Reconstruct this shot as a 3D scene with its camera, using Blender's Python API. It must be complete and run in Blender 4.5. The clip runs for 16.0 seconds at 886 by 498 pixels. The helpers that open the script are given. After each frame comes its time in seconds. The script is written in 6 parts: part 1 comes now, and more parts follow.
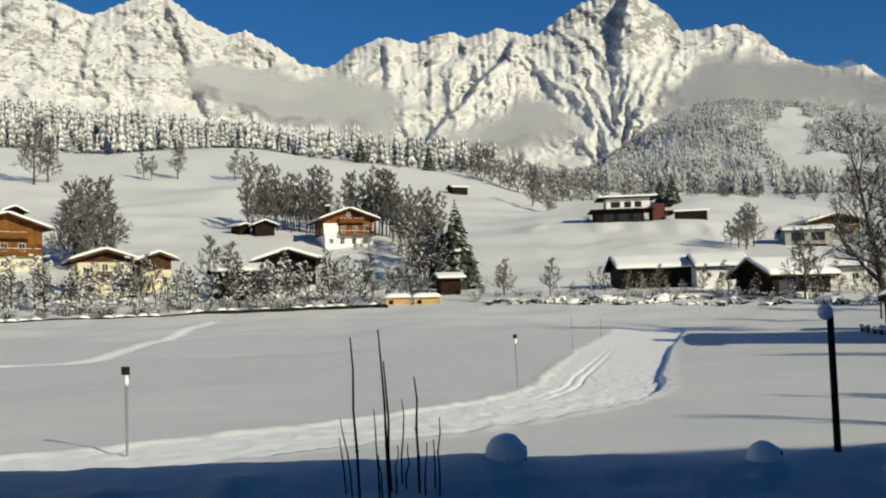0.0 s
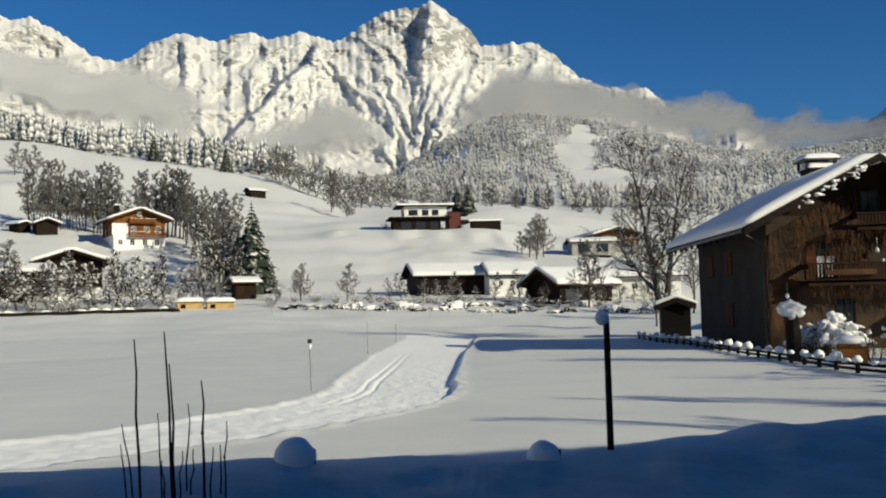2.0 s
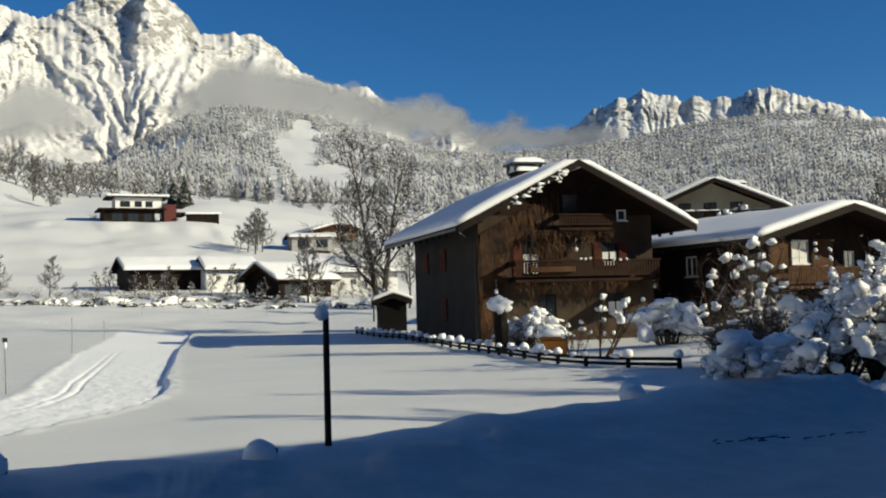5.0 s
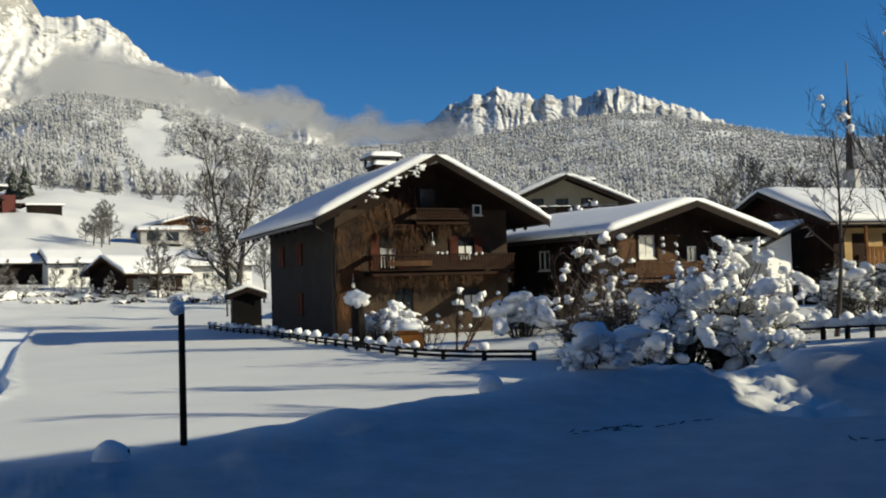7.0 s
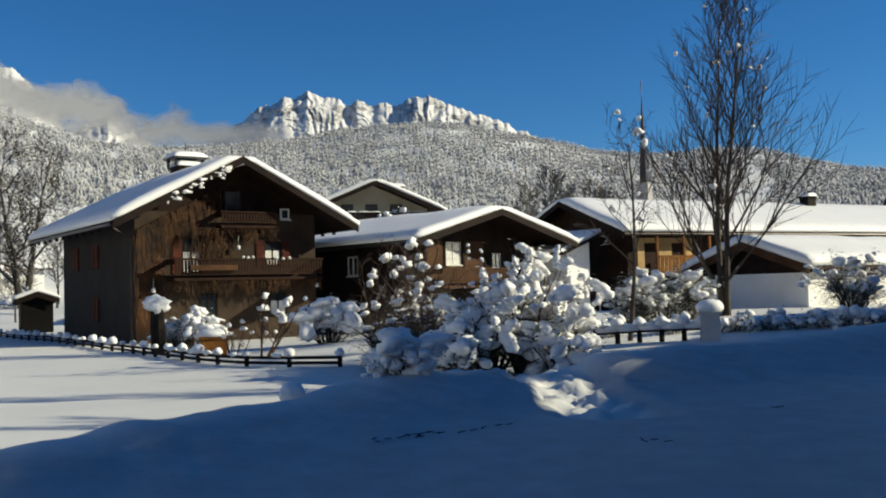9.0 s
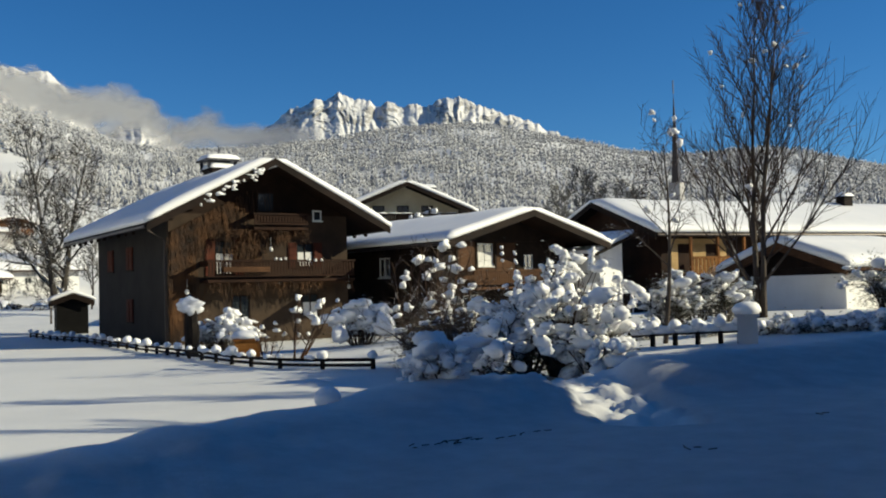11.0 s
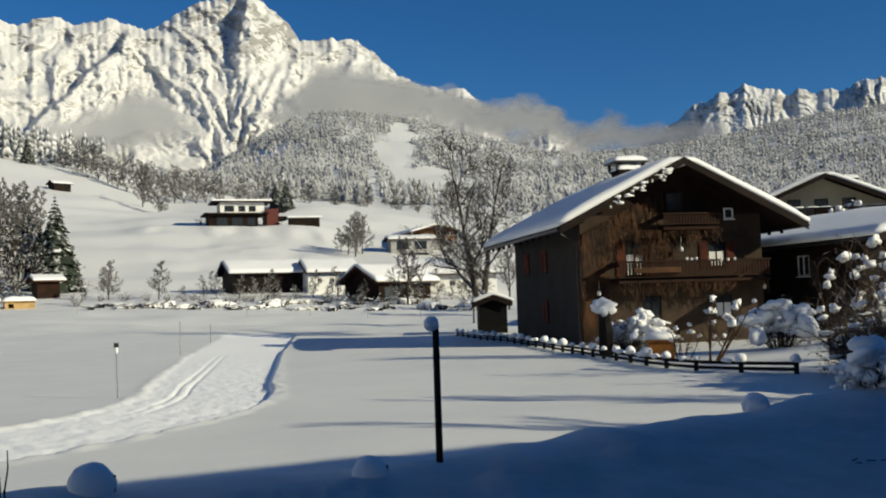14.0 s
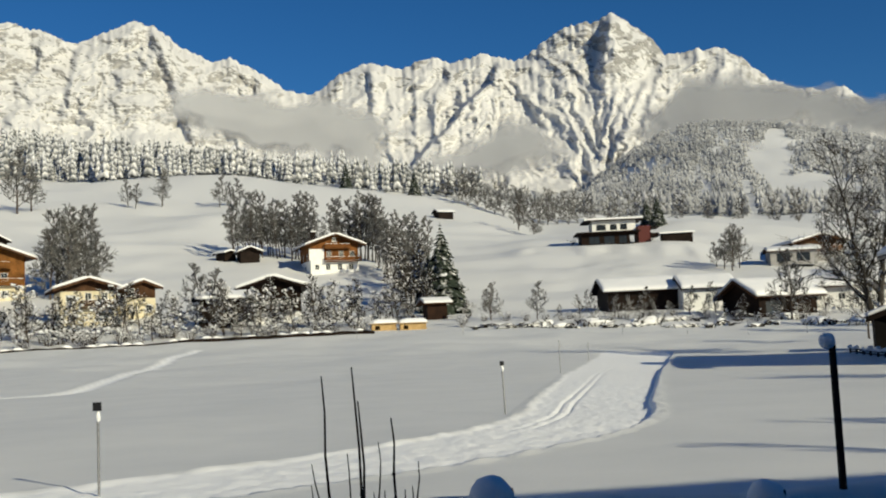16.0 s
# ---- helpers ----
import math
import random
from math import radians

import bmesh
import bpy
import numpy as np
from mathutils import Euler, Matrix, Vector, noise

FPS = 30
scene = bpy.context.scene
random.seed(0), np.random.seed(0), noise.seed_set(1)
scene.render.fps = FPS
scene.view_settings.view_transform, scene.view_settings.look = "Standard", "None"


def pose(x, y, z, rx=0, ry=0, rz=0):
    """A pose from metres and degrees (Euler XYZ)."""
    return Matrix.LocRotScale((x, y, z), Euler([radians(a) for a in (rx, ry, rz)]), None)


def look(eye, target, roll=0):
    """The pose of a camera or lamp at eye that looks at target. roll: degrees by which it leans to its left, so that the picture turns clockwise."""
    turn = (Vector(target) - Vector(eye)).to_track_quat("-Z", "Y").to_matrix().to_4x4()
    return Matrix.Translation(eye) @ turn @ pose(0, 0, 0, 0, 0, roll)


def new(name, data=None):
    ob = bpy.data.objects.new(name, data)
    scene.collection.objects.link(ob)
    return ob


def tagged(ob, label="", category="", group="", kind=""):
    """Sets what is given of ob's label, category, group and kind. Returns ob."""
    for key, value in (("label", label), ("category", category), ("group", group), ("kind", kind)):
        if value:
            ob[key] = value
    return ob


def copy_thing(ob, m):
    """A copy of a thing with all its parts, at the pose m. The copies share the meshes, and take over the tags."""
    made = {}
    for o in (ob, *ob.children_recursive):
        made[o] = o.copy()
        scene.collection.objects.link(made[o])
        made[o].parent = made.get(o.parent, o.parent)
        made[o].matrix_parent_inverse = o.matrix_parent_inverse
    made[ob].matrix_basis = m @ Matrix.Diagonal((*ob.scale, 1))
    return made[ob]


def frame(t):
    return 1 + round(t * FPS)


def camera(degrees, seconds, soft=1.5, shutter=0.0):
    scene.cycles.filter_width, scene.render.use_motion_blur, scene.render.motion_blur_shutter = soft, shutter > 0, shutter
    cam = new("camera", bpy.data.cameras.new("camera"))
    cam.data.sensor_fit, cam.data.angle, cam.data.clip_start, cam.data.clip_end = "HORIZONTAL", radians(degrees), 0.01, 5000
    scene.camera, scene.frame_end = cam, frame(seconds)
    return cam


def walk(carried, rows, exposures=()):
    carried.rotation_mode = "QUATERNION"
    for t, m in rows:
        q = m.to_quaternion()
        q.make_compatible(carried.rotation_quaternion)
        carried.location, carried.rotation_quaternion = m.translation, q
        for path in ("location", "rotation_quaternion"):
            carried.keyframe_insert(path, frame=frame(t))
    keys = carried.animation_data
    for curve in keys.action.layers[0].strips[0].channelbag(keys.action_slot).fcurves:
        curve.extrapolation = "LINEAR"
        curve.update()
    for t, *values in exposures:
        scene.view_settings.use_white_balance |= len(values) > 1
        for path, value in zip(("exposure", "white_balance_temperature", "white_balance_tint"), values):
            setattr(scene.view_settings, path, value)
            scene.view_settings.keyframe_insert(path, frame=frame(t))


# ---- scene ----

PATH = [
    (0.0, -0.024, -0.322, 2.110, -0.10, 3.69, 1.95),
    (0.5, 0.021, -0.330, 2.096, -2.09, 3.60, 1.77),
    (1.0, 0.046, -0.355, 2.094, -4.92, 3.53, 1.65),
    (1.5, 0.054, -0.370, 2.083, -8.19, 3.58, 1.57),
    (2.0, 0.010, -0.372, 2.088, -11.59, 3.68, 1.46),
    (2.5, -0.006, -0.364, 2.093, -14.92, 3.70, 1.37),
    (3.0, 0.006, -0.347, 2.087, -18.17, 3.64, 1.41),
    (3.5, 0.012, -0.321, 2.092, -21.03, 3.47, 1.54),
    (4.0, 0.015, -0.305, 2.087, -23.51, 3.31, 1.55),
    (6.5, 0.104, -0.129, 2.086, -33.17, 2.56, 1.73),
    (7.0, 0.048, -0.121, 2.084, -35.62, 2.43, 1.75),
    (7.5, 0.033, -0.110, 2.082, -38.14, 2.33, 1.68),
    (8.0, 0.069, -0.077, 2.091, -40.70, 2.37, 1.59),
    (8.5, 0.152, -0.035, 2.087, -43.54, 2.42, 1.55),
    (9.0, 0.246, 0.012, 2.076, -46.43, 2.44, 1.54),
    (11.5, 0.297, 0.176, 2.125, -43.05, 2.62, 1.58),
    (12.0, 0.310, 0.190, 2.134, -39.47, 2.74, 1.74),
    (12.5, 0.280, 0.200, 2.160, -35.53, 2.77, 1.75),
    (13.0, 0.202, 0.194, 2.166, -31.24, 2.88, 1.81),
    (13.5, 0.144, 0.206, 2.171, -26.58, 3.01, 1.78),
    (14.0, 0.124, 0.222, 2.173, -21.86, 3.21, 1.89),
    (14.5, 0.101, 0.196, 2.170, -16.70, 3.66, 2.02),
    (15.0, 0.081, 0.176, 2.183, -11.46, 4.07, 2.31),
    (15.5, 0.071, 0.180, 2.192, -6.06, 4.54, 2.49),
    (16.0, 0.044, 0.194, 2.185, -0.82, 5.05, 2.66),
]
cam = camera(47.43, 16.0, soft=2.0)
walk(cam, [(t, pose(x, y, z, 90 + pitch, roll, yaw)) for t, x, y, z, yaw, pitch, roll in PATH], [(0.0, 0.04, 5500, 0), (4.0, 0.26, 5500, 0), (7.0, 0.38, 5500, 0), (8.5, 0.47, 5500, 0), (11.5, 0.49, 5500, 0), (14.0, 0.16, 5500, 0), (16.0, 0.02, 5500, 0)])
EYE = 2.15

# ---- daylight: low winter sun behind the camera's right shoulder ----
SUN_AZ, SUN_EL = 137.0, 23.0
sun_way = Vector((math.sin(radians(SUN_AZ)) * math.cos(radians(SUN_EL)), math.cos(radians(SUN_AZ)) * math.cos(radians(SUN_EL)), math.sin(radians(SUN_EL))))
sun = new("sun", bpy.data.lights.new("sun", "SUN"))
sun.data.energy, sun.data.angle, sun.data.color = 5.0, radians(0.5), (1.0, 0.795, 0.51)
sun.matrix_world = look(sun_way * 200, (0, 0, 0))
world = bpy.data.worlds.new("sky")
scene.world = world
world.use_nodes = True
sky = world.node_tree.nodes.new("ShaderNodeTexSky")
sky.sky_type, sky.sun_disc = "NISHITA", False
sky.sun_elevation, sky.sun_rotation = radians(SUN_EL), radians(SUN_AZ)
sky.altitude, sky.air_density, sky.dust_density, sky.ozone_density = 1500, 1.0, 0.0, 5.0
back = world.node_tree.nodes["Background"]
back.inputs["Strength"].default_value = 0.058
deep = world.node_tree.nodes.new("ShaderNodeHueSaturation")
deep.inputs["Saturation"].default_value, deep.inputs["Hue"].default_value, deep.inputs["Value"].default_value = 1.14, 0.5025, 1.05
world.node_tree.links.new(sky.outputs["Color"], deep.inputs["Color"])
world.node_tree.links.new(deep.outputs["Color"], back.inputs["Color"])

# ---- materials ----
class Nodes:
    """A small wrapper to write node trees briefly."""
    def __init__(self, name):
        self.m = bpy.data.materials.new(name)
        self.m.use_nodes = True
        self.t = self.m.node_tree
        self.b = self.t.nodes["Principled BSDF"]
        self.out = self.t.nodes["Material Output"]

    def n(self, kind, **values):
        node = self.t.nodes.new("ShaderNode" + kind)
        for k, v in values.items():
            node.inputs[k.replace("_", " ")].default_value = v
        return node

    def link(self, a, b):
        self.t.links.new(a, b)

    def coords(self, which="Object", scale=(1, 1, 1)):
        c, m = self.n("TexCoord"), self.n("Mapping")
        m.inputs["Scale"].default_value = scale
        self.link(c.outputs[which], m.inputs["Vector"])
        return m.outputs["Vector"]

    def noise(self, vec, scale, detail=4.0, rough=0.55, distort=0.0):
        n = self.n("TexNoise", Scale=scale, Detail=detail, Roughness=rough, Distortion=distort)
        self.link(vec, n.inputs["Vector"])
        return n.outputs["Fac"]

    def ramp(self, fac, stops):
        r = self.n("ValToRGB")
        els = r.color_ramp.elements
        while len(els) < len(stops):
            els.new(0.5)
        for e, (p, c) in zip(els, stops):
            e.position, e.color = p, (*c, 1) if len(c) == 3 else c
        self.link(fac, r.inputs["Fac"])
        return r.outputs["Color"]

    def grey(self, fac, a, b):
        """Remaps fac from the range a..b to 0..1."""
        m = self.n("MapRange")
        m.inputs["From Min"].default_value, m.inputs["From Max"].default_value = a, b
        self.link(fac, m.inputs["Value"])
        return m.outputs["Result"]

    def mix(self, fac, a, b, blend="MIX"):
        m = self.t.nodes.new("ShaderNodeMix")
        m.data_type, m.blend_type = "RGBA", blend
        for s, v in ((m.inputs[0], fac), (m.inputs[6], a), (m.inputs[7], b)):
            if hasattr(v, "is_linked"):
                self.link(v, s)
            else:
                s.default_value = (*v, 1) if isinstance(v, tuple) else v
        return m.outputs[2]

    def math(self, op, a, b=0.0, clamp=False):
        m = self.n("Math")
        m.operation, m.use_clamp = op, clamp
        for s, v in ((m.inputs[0], a), (m.inputs[1], b)):
            if hasattr(v, "is_linked"):
                self.link(v, s)
            else:
                s.default_value = v
        return m.outputs[0]

    def upness(self):
        g, s = self.n("NewGeometry"), self.n("SeparateXYZ")
        self.link(g.outputs["Normal"], s.inputs[0])
        return s.outputs["Z"]

    def bump(self, height, strength, distance):
        b = self.n("Bump", Strength=strength, Distance=distance)
        self.link(height, b.inputs["Height"])
        self.link(b.outputs["Normal"], self.b.inputs["Normal"])

    def done(self, color, rough=0.7, metal=0.0, spec=0.3):
        if hasattr(color, "is_linked"):
            self.link(color, self.b.inputs["Base Color"])
        else:
            self.b.inputs["Base Color"].default_value = (*color, 1)
        if hasattr(rough, "is_linked"):
            self.link(rough, self.b.inputs["Roughness"])
        else:
            self.b.inputs["Roughness"].default_value = rough
        self.b.inputs["Metallic"].default_value = metal
        self.b.inputs["Specular IOR Level"].default_value = spec
        return self.m


SNOW = (0.86, 0.85, 0.84)


def snow_material(name, scale=1.0, strength=0.35):
    k = Nodes(name)
    v = k.coords()
    big, fine = k.noise(v, 0.35 * scale, 3), k.noise(v, 9 * scale, 6, 0.65)
    col = k.mix(k.grey(big, 0.3, 0.7), (0.80, 0.80, 0.80), SNOW)
    both = k.math("ADD", k.math("MULTIPLY", big, 0.6), k.math("MULTIPLY", fine, 0.4))
    k.bump(both, strength, 0.05)
    return k.done(col, 0.55, spec=0.25)


def wood_material(name, dark, light, grain=(1, 1, 14), rough=0.75):
    """Weathered boards: long grain, knots and stains."""
    k = Nodes(name)
    v = k.coords(scale=grain)
    g, stain = k.noise(v, 3.0, 6, 0.6, 0.4), k.noise(k.coords(), 0.8, 4)
    col = k.mix(k.grey(g, 0.3, 0.7), dark, light)
    col = k.mix(k.grey(stain, 0.35, 0.75), col, tuple(c * 0.55 for c in dark))
    k.bump(g, 0.4, 0.01)
    return k.done(col, rough, spec=0.12)


def plaster_material(name, a, b):
    k = Nodes(name)
    v = k.coords()
    col = k.mix(k.grey(k.noise(v, 0.9, 5), 0.3, 0.7), a, b)
    k.bump(k.noise(v, 40, 4), 0.25, 0.01)
    return k.done(col, 0.9)


def snowy_material(name, dark, light, cover=0.35, soft=0.25, patch=1.5, scale=1.2):
    """Bark, twigs or needles with snow lying on whatever faces up."""
    k = Nodes(name)
    v = k.coords()
    n = k.noise(v, scale, 4)
    col = k.mix(k.grey(n, 0.3, 0.7), dark, light)
    up = k.math("ADD", k.upness(), k.math("MULTIPLY", k.math("SUBTRACT", n, 0.5), patch))
    col = k.mix(k.grey(up, cover, cover + soft), col, SNOW)
    return k.done(col, 0.8)


k = Nodes("snowfield")
packed = k.n("Attribute")
packed.attribute_name = "packed"
v = k.coords()
big, fine, comb = k.noise(v, 0.35, 3), k.noise(v, 9, 6, 0.65), k.noise(k.coords(scale=(1, 0.35, 1)), 5, 5, 0.6)
col = k.mix(k.grey(big, 0.3, 0.7), (0.67, 0.67, 0.655), (0.73, 0.725, 0.705))
col = k.mix(packed.outputs["Fac"], col, (0.96, 0.955, 0.94))
far_pale = k.n("Attribute")
far_pale.attribute_name = "far_pale"
col = k.mix(k.math("MULTIPLY", far_pale.outputs["Fac"], 0.85), col, (0.74, 0.735, 0.72))
# road and bank snow greyed: their shade is put into the colour
road_shade = k.n("Attribute")
road_shade.attribute_name = "road_shade"
shade_grey = k.mix(k.grey(k.noise(k.coords(), 2.3, 5, 0.65), 0.35, 0.7), (0.38, 0.385, 0.39), (0.50, 0.50, 0.50))
col = k.mix(road_shade.outputs["Fac"], col, shade_grey)
tracks = k.math("MULTIPLY", k.math("MULTIPLY", comb, packed.outputs["Fac"]), 0.35)
k.bump(k.math("ADD", k.math("ADD", k.math("MULTIPLY", big, 0.6), k.math("MULTIPLY", fine, 0.4)), tracks), 0.4, 0.06)
M_FIELD = k.done(col, 0.55, spec=0.25)
M_ROOFSNOW = snow_material("roof_snow_cover", 2.0, 0.25)
M_CAP = snow_material("snow_cap_surface", 3.0, 0.3)
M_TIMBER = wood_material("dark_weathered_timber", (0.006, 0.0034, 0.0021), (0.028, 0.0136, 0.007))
M_TIMBER3 = wood_material("red_brown_timber", (0.012, 0.0052, 0.003), (0.041, 0.018, 0.0086))
M_TIMBER2 = wood_material("brown_timber", (0.045, 0.022, 0.010), (0.13, 0.066, 0.031))
M_ORANGE = wood_material("honey_timber", (0.11, 0.042, 0.010), (0.28, 0.117, 0.030))
M_PINE = wood_material("pale_pine_boards", (0.42, 0.28, 0.11), (0.62, 0.44, 0.21))
M_AMBER = wood_material("amber_timber", (0.12, 0.050, 0.011), (0.30, 0.133, 0.032))
M_RED = wood_material("reddish_shutter_wood", (0.055, 0.016, 0.009), (0.12, 0.034, 0.018))
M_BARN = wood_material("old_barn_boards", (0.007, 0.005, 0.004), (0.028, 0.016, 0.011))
M_POST = wood_material("dark_post_wood", (0.008, 0.007, 0.006), (0.03, 0.022, 0.016), (8, 8, 1))
# shed boards near black, the shed's shade put into their colour
M_SHED = wood_material("shaded_black_boards", (0.002, 0.002, 0.002), (0.009, 0.008, 0.007))
# grey side-wall plaster set very dark, the wall's shade put into its colour
M_PLASTER = plaster_material("grey_plaster_in_shade", (0.0135, 0.0112, 0.0092), (0.027, 0.0228, 0.0184))
M_OCHRE = plaster_material("dark_ochre_plaster", (0.018, 0.0115, 0.0066), (0.047, 0.030, 0.018))
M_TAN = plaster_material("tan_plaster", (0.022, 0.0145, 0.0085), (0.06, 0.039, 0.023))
M_WHITE = plaster_material("white_plaster", (0.72, 0.71, 0.68), (0.82, 0.81, 0.78))
M_CREAM = plaster_material("cream_plaster", (0.56, 0.49, 0.32), (0.66, 0.60, 0.43))
M_CONCRETE = plaster_material("grey_concrete", (0.26, 0.25, 0.24), (0.38, 0.37, 0.36))
M_STONE = plaster_material("pale_stone", (0.42, 0.41, 0.39), (0.58, 0.57, 0.55))


def plain_material(name, col, rough=0.5, metal=0.0):
    k = Nodes(name)
    n = k.noise(k.coords(), 6, 4)
    return k.done(k.mix(k.grey(n, 0.3, 0.7), tuple(c * 0.8 for c in col), col), rough, metal)


M_METAL = plain_material("dark_sheet_metal", (0.05, 0.05, 0.055), 0.45, 0.7)
M_GREYMETAL = plain_material("galvanised_metal", (0.32, 0.32, 0.33), 0.4, 0.8)
M_FRAME = plain_material("white_window_frame", (0.75, 0.74, 0.70), 0.5)
M_BLACK = plain_material("black_board", (0.012, 0.012, 0.014), 0.5)
M_CLOTH = plain_material("white_curtain", (0.70, 0.69, 0.66), 0.9)
M_REDPANEL = plain_material("rust_red_cladding", (0.095, 0.020, 0.015), 0.6)
M_COPPER = plain_material("dark_copper", (0.06, 0.05, 0.045), 0.4, 0.6)
glass = Nodes("window_glass")
M_GLASS = glass.done((0.02, 0.025, 0.03), 0.08, spec=0.6)
M_BARK = snowy_material("frosted_bark", (0.035, 0.026, 0.020), (0.085, 0.066, 0.052), 0.45, 0.25)
M_TWIG = snowy_material("frosted_twigs", (0.07, 0.055, 0.045), (0.15, 0.125, 0.105), 0.25, 0.3)
M_TWIGB = snowy_material("bare_brown_twigs", (0.045, 0.030, 0.020), (0.11, 0.075, 0.052), 0.75, 0.3)
M_NEEDLE = snowy_material("snow_laden_needles", (0.012, 0.018, 0.012), (0.035, 0.045, 0.028), 0.74, 0.25, 1.1)
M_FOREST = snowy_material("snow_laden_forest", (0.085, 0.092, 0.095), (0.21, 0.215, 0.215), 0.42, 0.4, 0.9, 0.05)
# both far woods are paled, their haze put into the colour over frost
M_FROST = snowy_material("hazy_frosted_forest", (0.19, 0.195, 0.205), (0.34, 0.34, 0.345), 0.70, 0.5, 0.9, 0.03)
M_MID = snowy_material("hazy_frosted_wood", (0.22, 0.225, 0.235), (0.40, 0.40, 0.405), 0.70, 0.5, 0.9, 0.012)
M_TWIGG = snowy_material("grey_winter_twigs", (0.060, 0.058, 0.054), (0.150, 0.146, 0.138), 0.58, 0.5, 0.9)
M_HEDGE = snowy_material("dark_hedge_twigs", (0.016, 0.014, 0.011), (0.05, 0.042, 0.034), 0.40, 0.15, 1.5, 2.0)
M_LEAF = snowy_material("dark_evergreen_leaves", (0.014, 0.020, 0.009), (0.045, 0.055, 0.024), 0.85, 0.25)
M_VINE = snowy_material("dry_vine_stems", (0.009, 0.004, 0.0017), (0.082, 0.036, 0.010), 0.98, 0.2)


# ---- noise on arrays ----
rng = np.random.default_rng(7)
PERM = rng.permutation(512)
PERM = np.concatenate([PERM, PERM])
GRAD = np.stack([np.cos(np.arange(16) * math.pi / 8), np.sin(np.arange(16) * math.pi / 8)], 1)


def pnoise(x, y, s=0):
    x, y = np.asarray(x, float) + 37.3 * s, np.asarray(y, float) - 19.7 * s
    xi, yi = np.floor(x).astype(int), np.floor(y).astype(int)
    u, v = x - xi, y - yi
    def g(i, j):
        h = PERM[(PERM[(xi + i) % 512] + yi + j) % 512] % 16
        return GRAD[h, 0] * (u - i) + GRAD[h, 1] * (v - j)
    a, b = u * u * u * (u * (u * 6 - 15) + 10), v * v * v * (v * (v * 6 - 15) + 10)
    n0, n1 = g(0, 0) * (1 - a) + g(1, 0) * a, g(0, 1) * (1 - a) + g(1, 1) * a
    return (n0 * (1 - b) + n1 * b) * 1.5


def fbm(x, y, octaves=4, s=0, gain=0.5):
    return sum(gain ** o * pnoise(x * 2 ** o, y * 2 ** o, s + o) for o in range(octaves))


def ridged(x, y, octaves=4, s=0, gain=0.5):
    return sum(gain ** o * (1 - 2 * np.abs(pnoise(x * 2 ** o, y * 2 ** o, s + o))) for o in range(octaves))


def smooth(t):
    t = np.clip(t, 0, 1)
    return t * t * (3 - 2 * t)


def mesh_from(name, verts, faces, material, smooth_shade=False):
    me = bpy.data.meshes.new(name)
    me.from_pydata(verts, [], faces)
    me.materials.append(material)
    if smooth_shade:
        me.polygons.foreach_set("use_smooth", np.ones(len(me.polygons), bool))
    me.update()
    return me


def grid_mesh(name, P, material, wrap=False):
    """A sheet from an array of points, rows x columns x 3."""
    r, c, _ = P.shape
    me = bpy.data.meshes.new(name)
    i = np.arange(r * c).reshape(r, c)
    if wrap:
        i = np.concatenate([i, i[:, :1]], 1)
    q = np.stack([i[:-1, :-1], i[:-1, 1:], i[1:, 1:], i[1:, :-1]], -1).reshape(-1, 4)
    me.vertices.add(r * c)
    me.vertices.foreach_set("co", P.reshape(-1).astype(np.float32))
    me.loops.add(q.size)
    me.loops.foreach_set("vertex_index", q.reshape(-1).astype(np.int32))
    me.polygons.add(len(q))
    me.polygons.foreach_set("loop_start", np.arange(0, q.size, 4, dtype=np.int32))
    me.polygons.foreach_set("use_smooth", np.ones(len(q), bool))
    me.materials.append(material)
    me.update(calc_edges=True)
    me.validate()
    return me
# ---- the land: a snowfield, a rising meadow, wooded hills ----
LAND_AZ = [-40, -12, 2, 8, 14, 22, 28, 35, 41, 46, 50, 55, 58, 61, 64, 67, 70, 75]
LAND_R = [95, 125, 165, 205, 260, 430, 700, 1400, 3400]
LAND_EL = [  # how high the ground stands over the eye's level, in degrees
    [-1.1, -1, -1, -1.1, -1.2, -1.22, -1.19, -1.15, -1.12, -1.1, -1.1, -1.1, -1.1, -1.1, -1.1, -1.1, -1.1, -1.1],
    [0.3, 0.45, 0.57, 0.45, 0.05, -0.2, -0.25, -0.3, -0.35, -0.4, -0.4, -0.4, -0.4, -0.4, -0.4, -0.4, -0.4, -0.4],
    [2.1, 2, 1.3, 1.4, 1.2, 1.1, 0.78, 0.4, 0.29, 0.2, 0.14, 0.07, 0.03, 0, 0, 0, 0, 0],
    [3.7, 3.9, 3.4, 3.2, 3.1, 2.8, 2.15, 1.4, 0.96, 0.6, 0.54, 0.47, 0.43, 0.4, 0.4, 0.4, 0.4, 0.4],
    [5.5, 5.6, 5.3, 5.3, 5.1, 3.9, 3.12, 2.2, 1.65, 1.2, 1.09, 0.94, 0.86, 0.8, 0.8, 0.8, 0.8, 0.8],
    [9.2, 9.5, 8.3, 6.3, 6, 5.1, 4.22, 3.2, 2.82, 2.5, 2.36, 2.18, 2.07, 2, 2, 2, 2, 2],
    [12, 10.2, 8.2, 6.5, 6.8, 6.4, 5.94, 5.4, 5.18, 5, 4.77, 4.49, 4.31, 4.15, 4.01, 3.87, 3.73, 3.5],
    [12.6, 10.6, 8.3, 6.7, 11.6, 10.3, 8, 8.3, 9.3, 9.9, 9.1, 7.6, 7.1, 7.4, 7.6, 6.2, 5.5, 5.2],
    [8, 8, 7, 7, 7, 7, 6.54, 6, 6, 6, 5.71, 5.36, 5.14, 4.93, 4.73, 4.53, 4.33, 4],
]
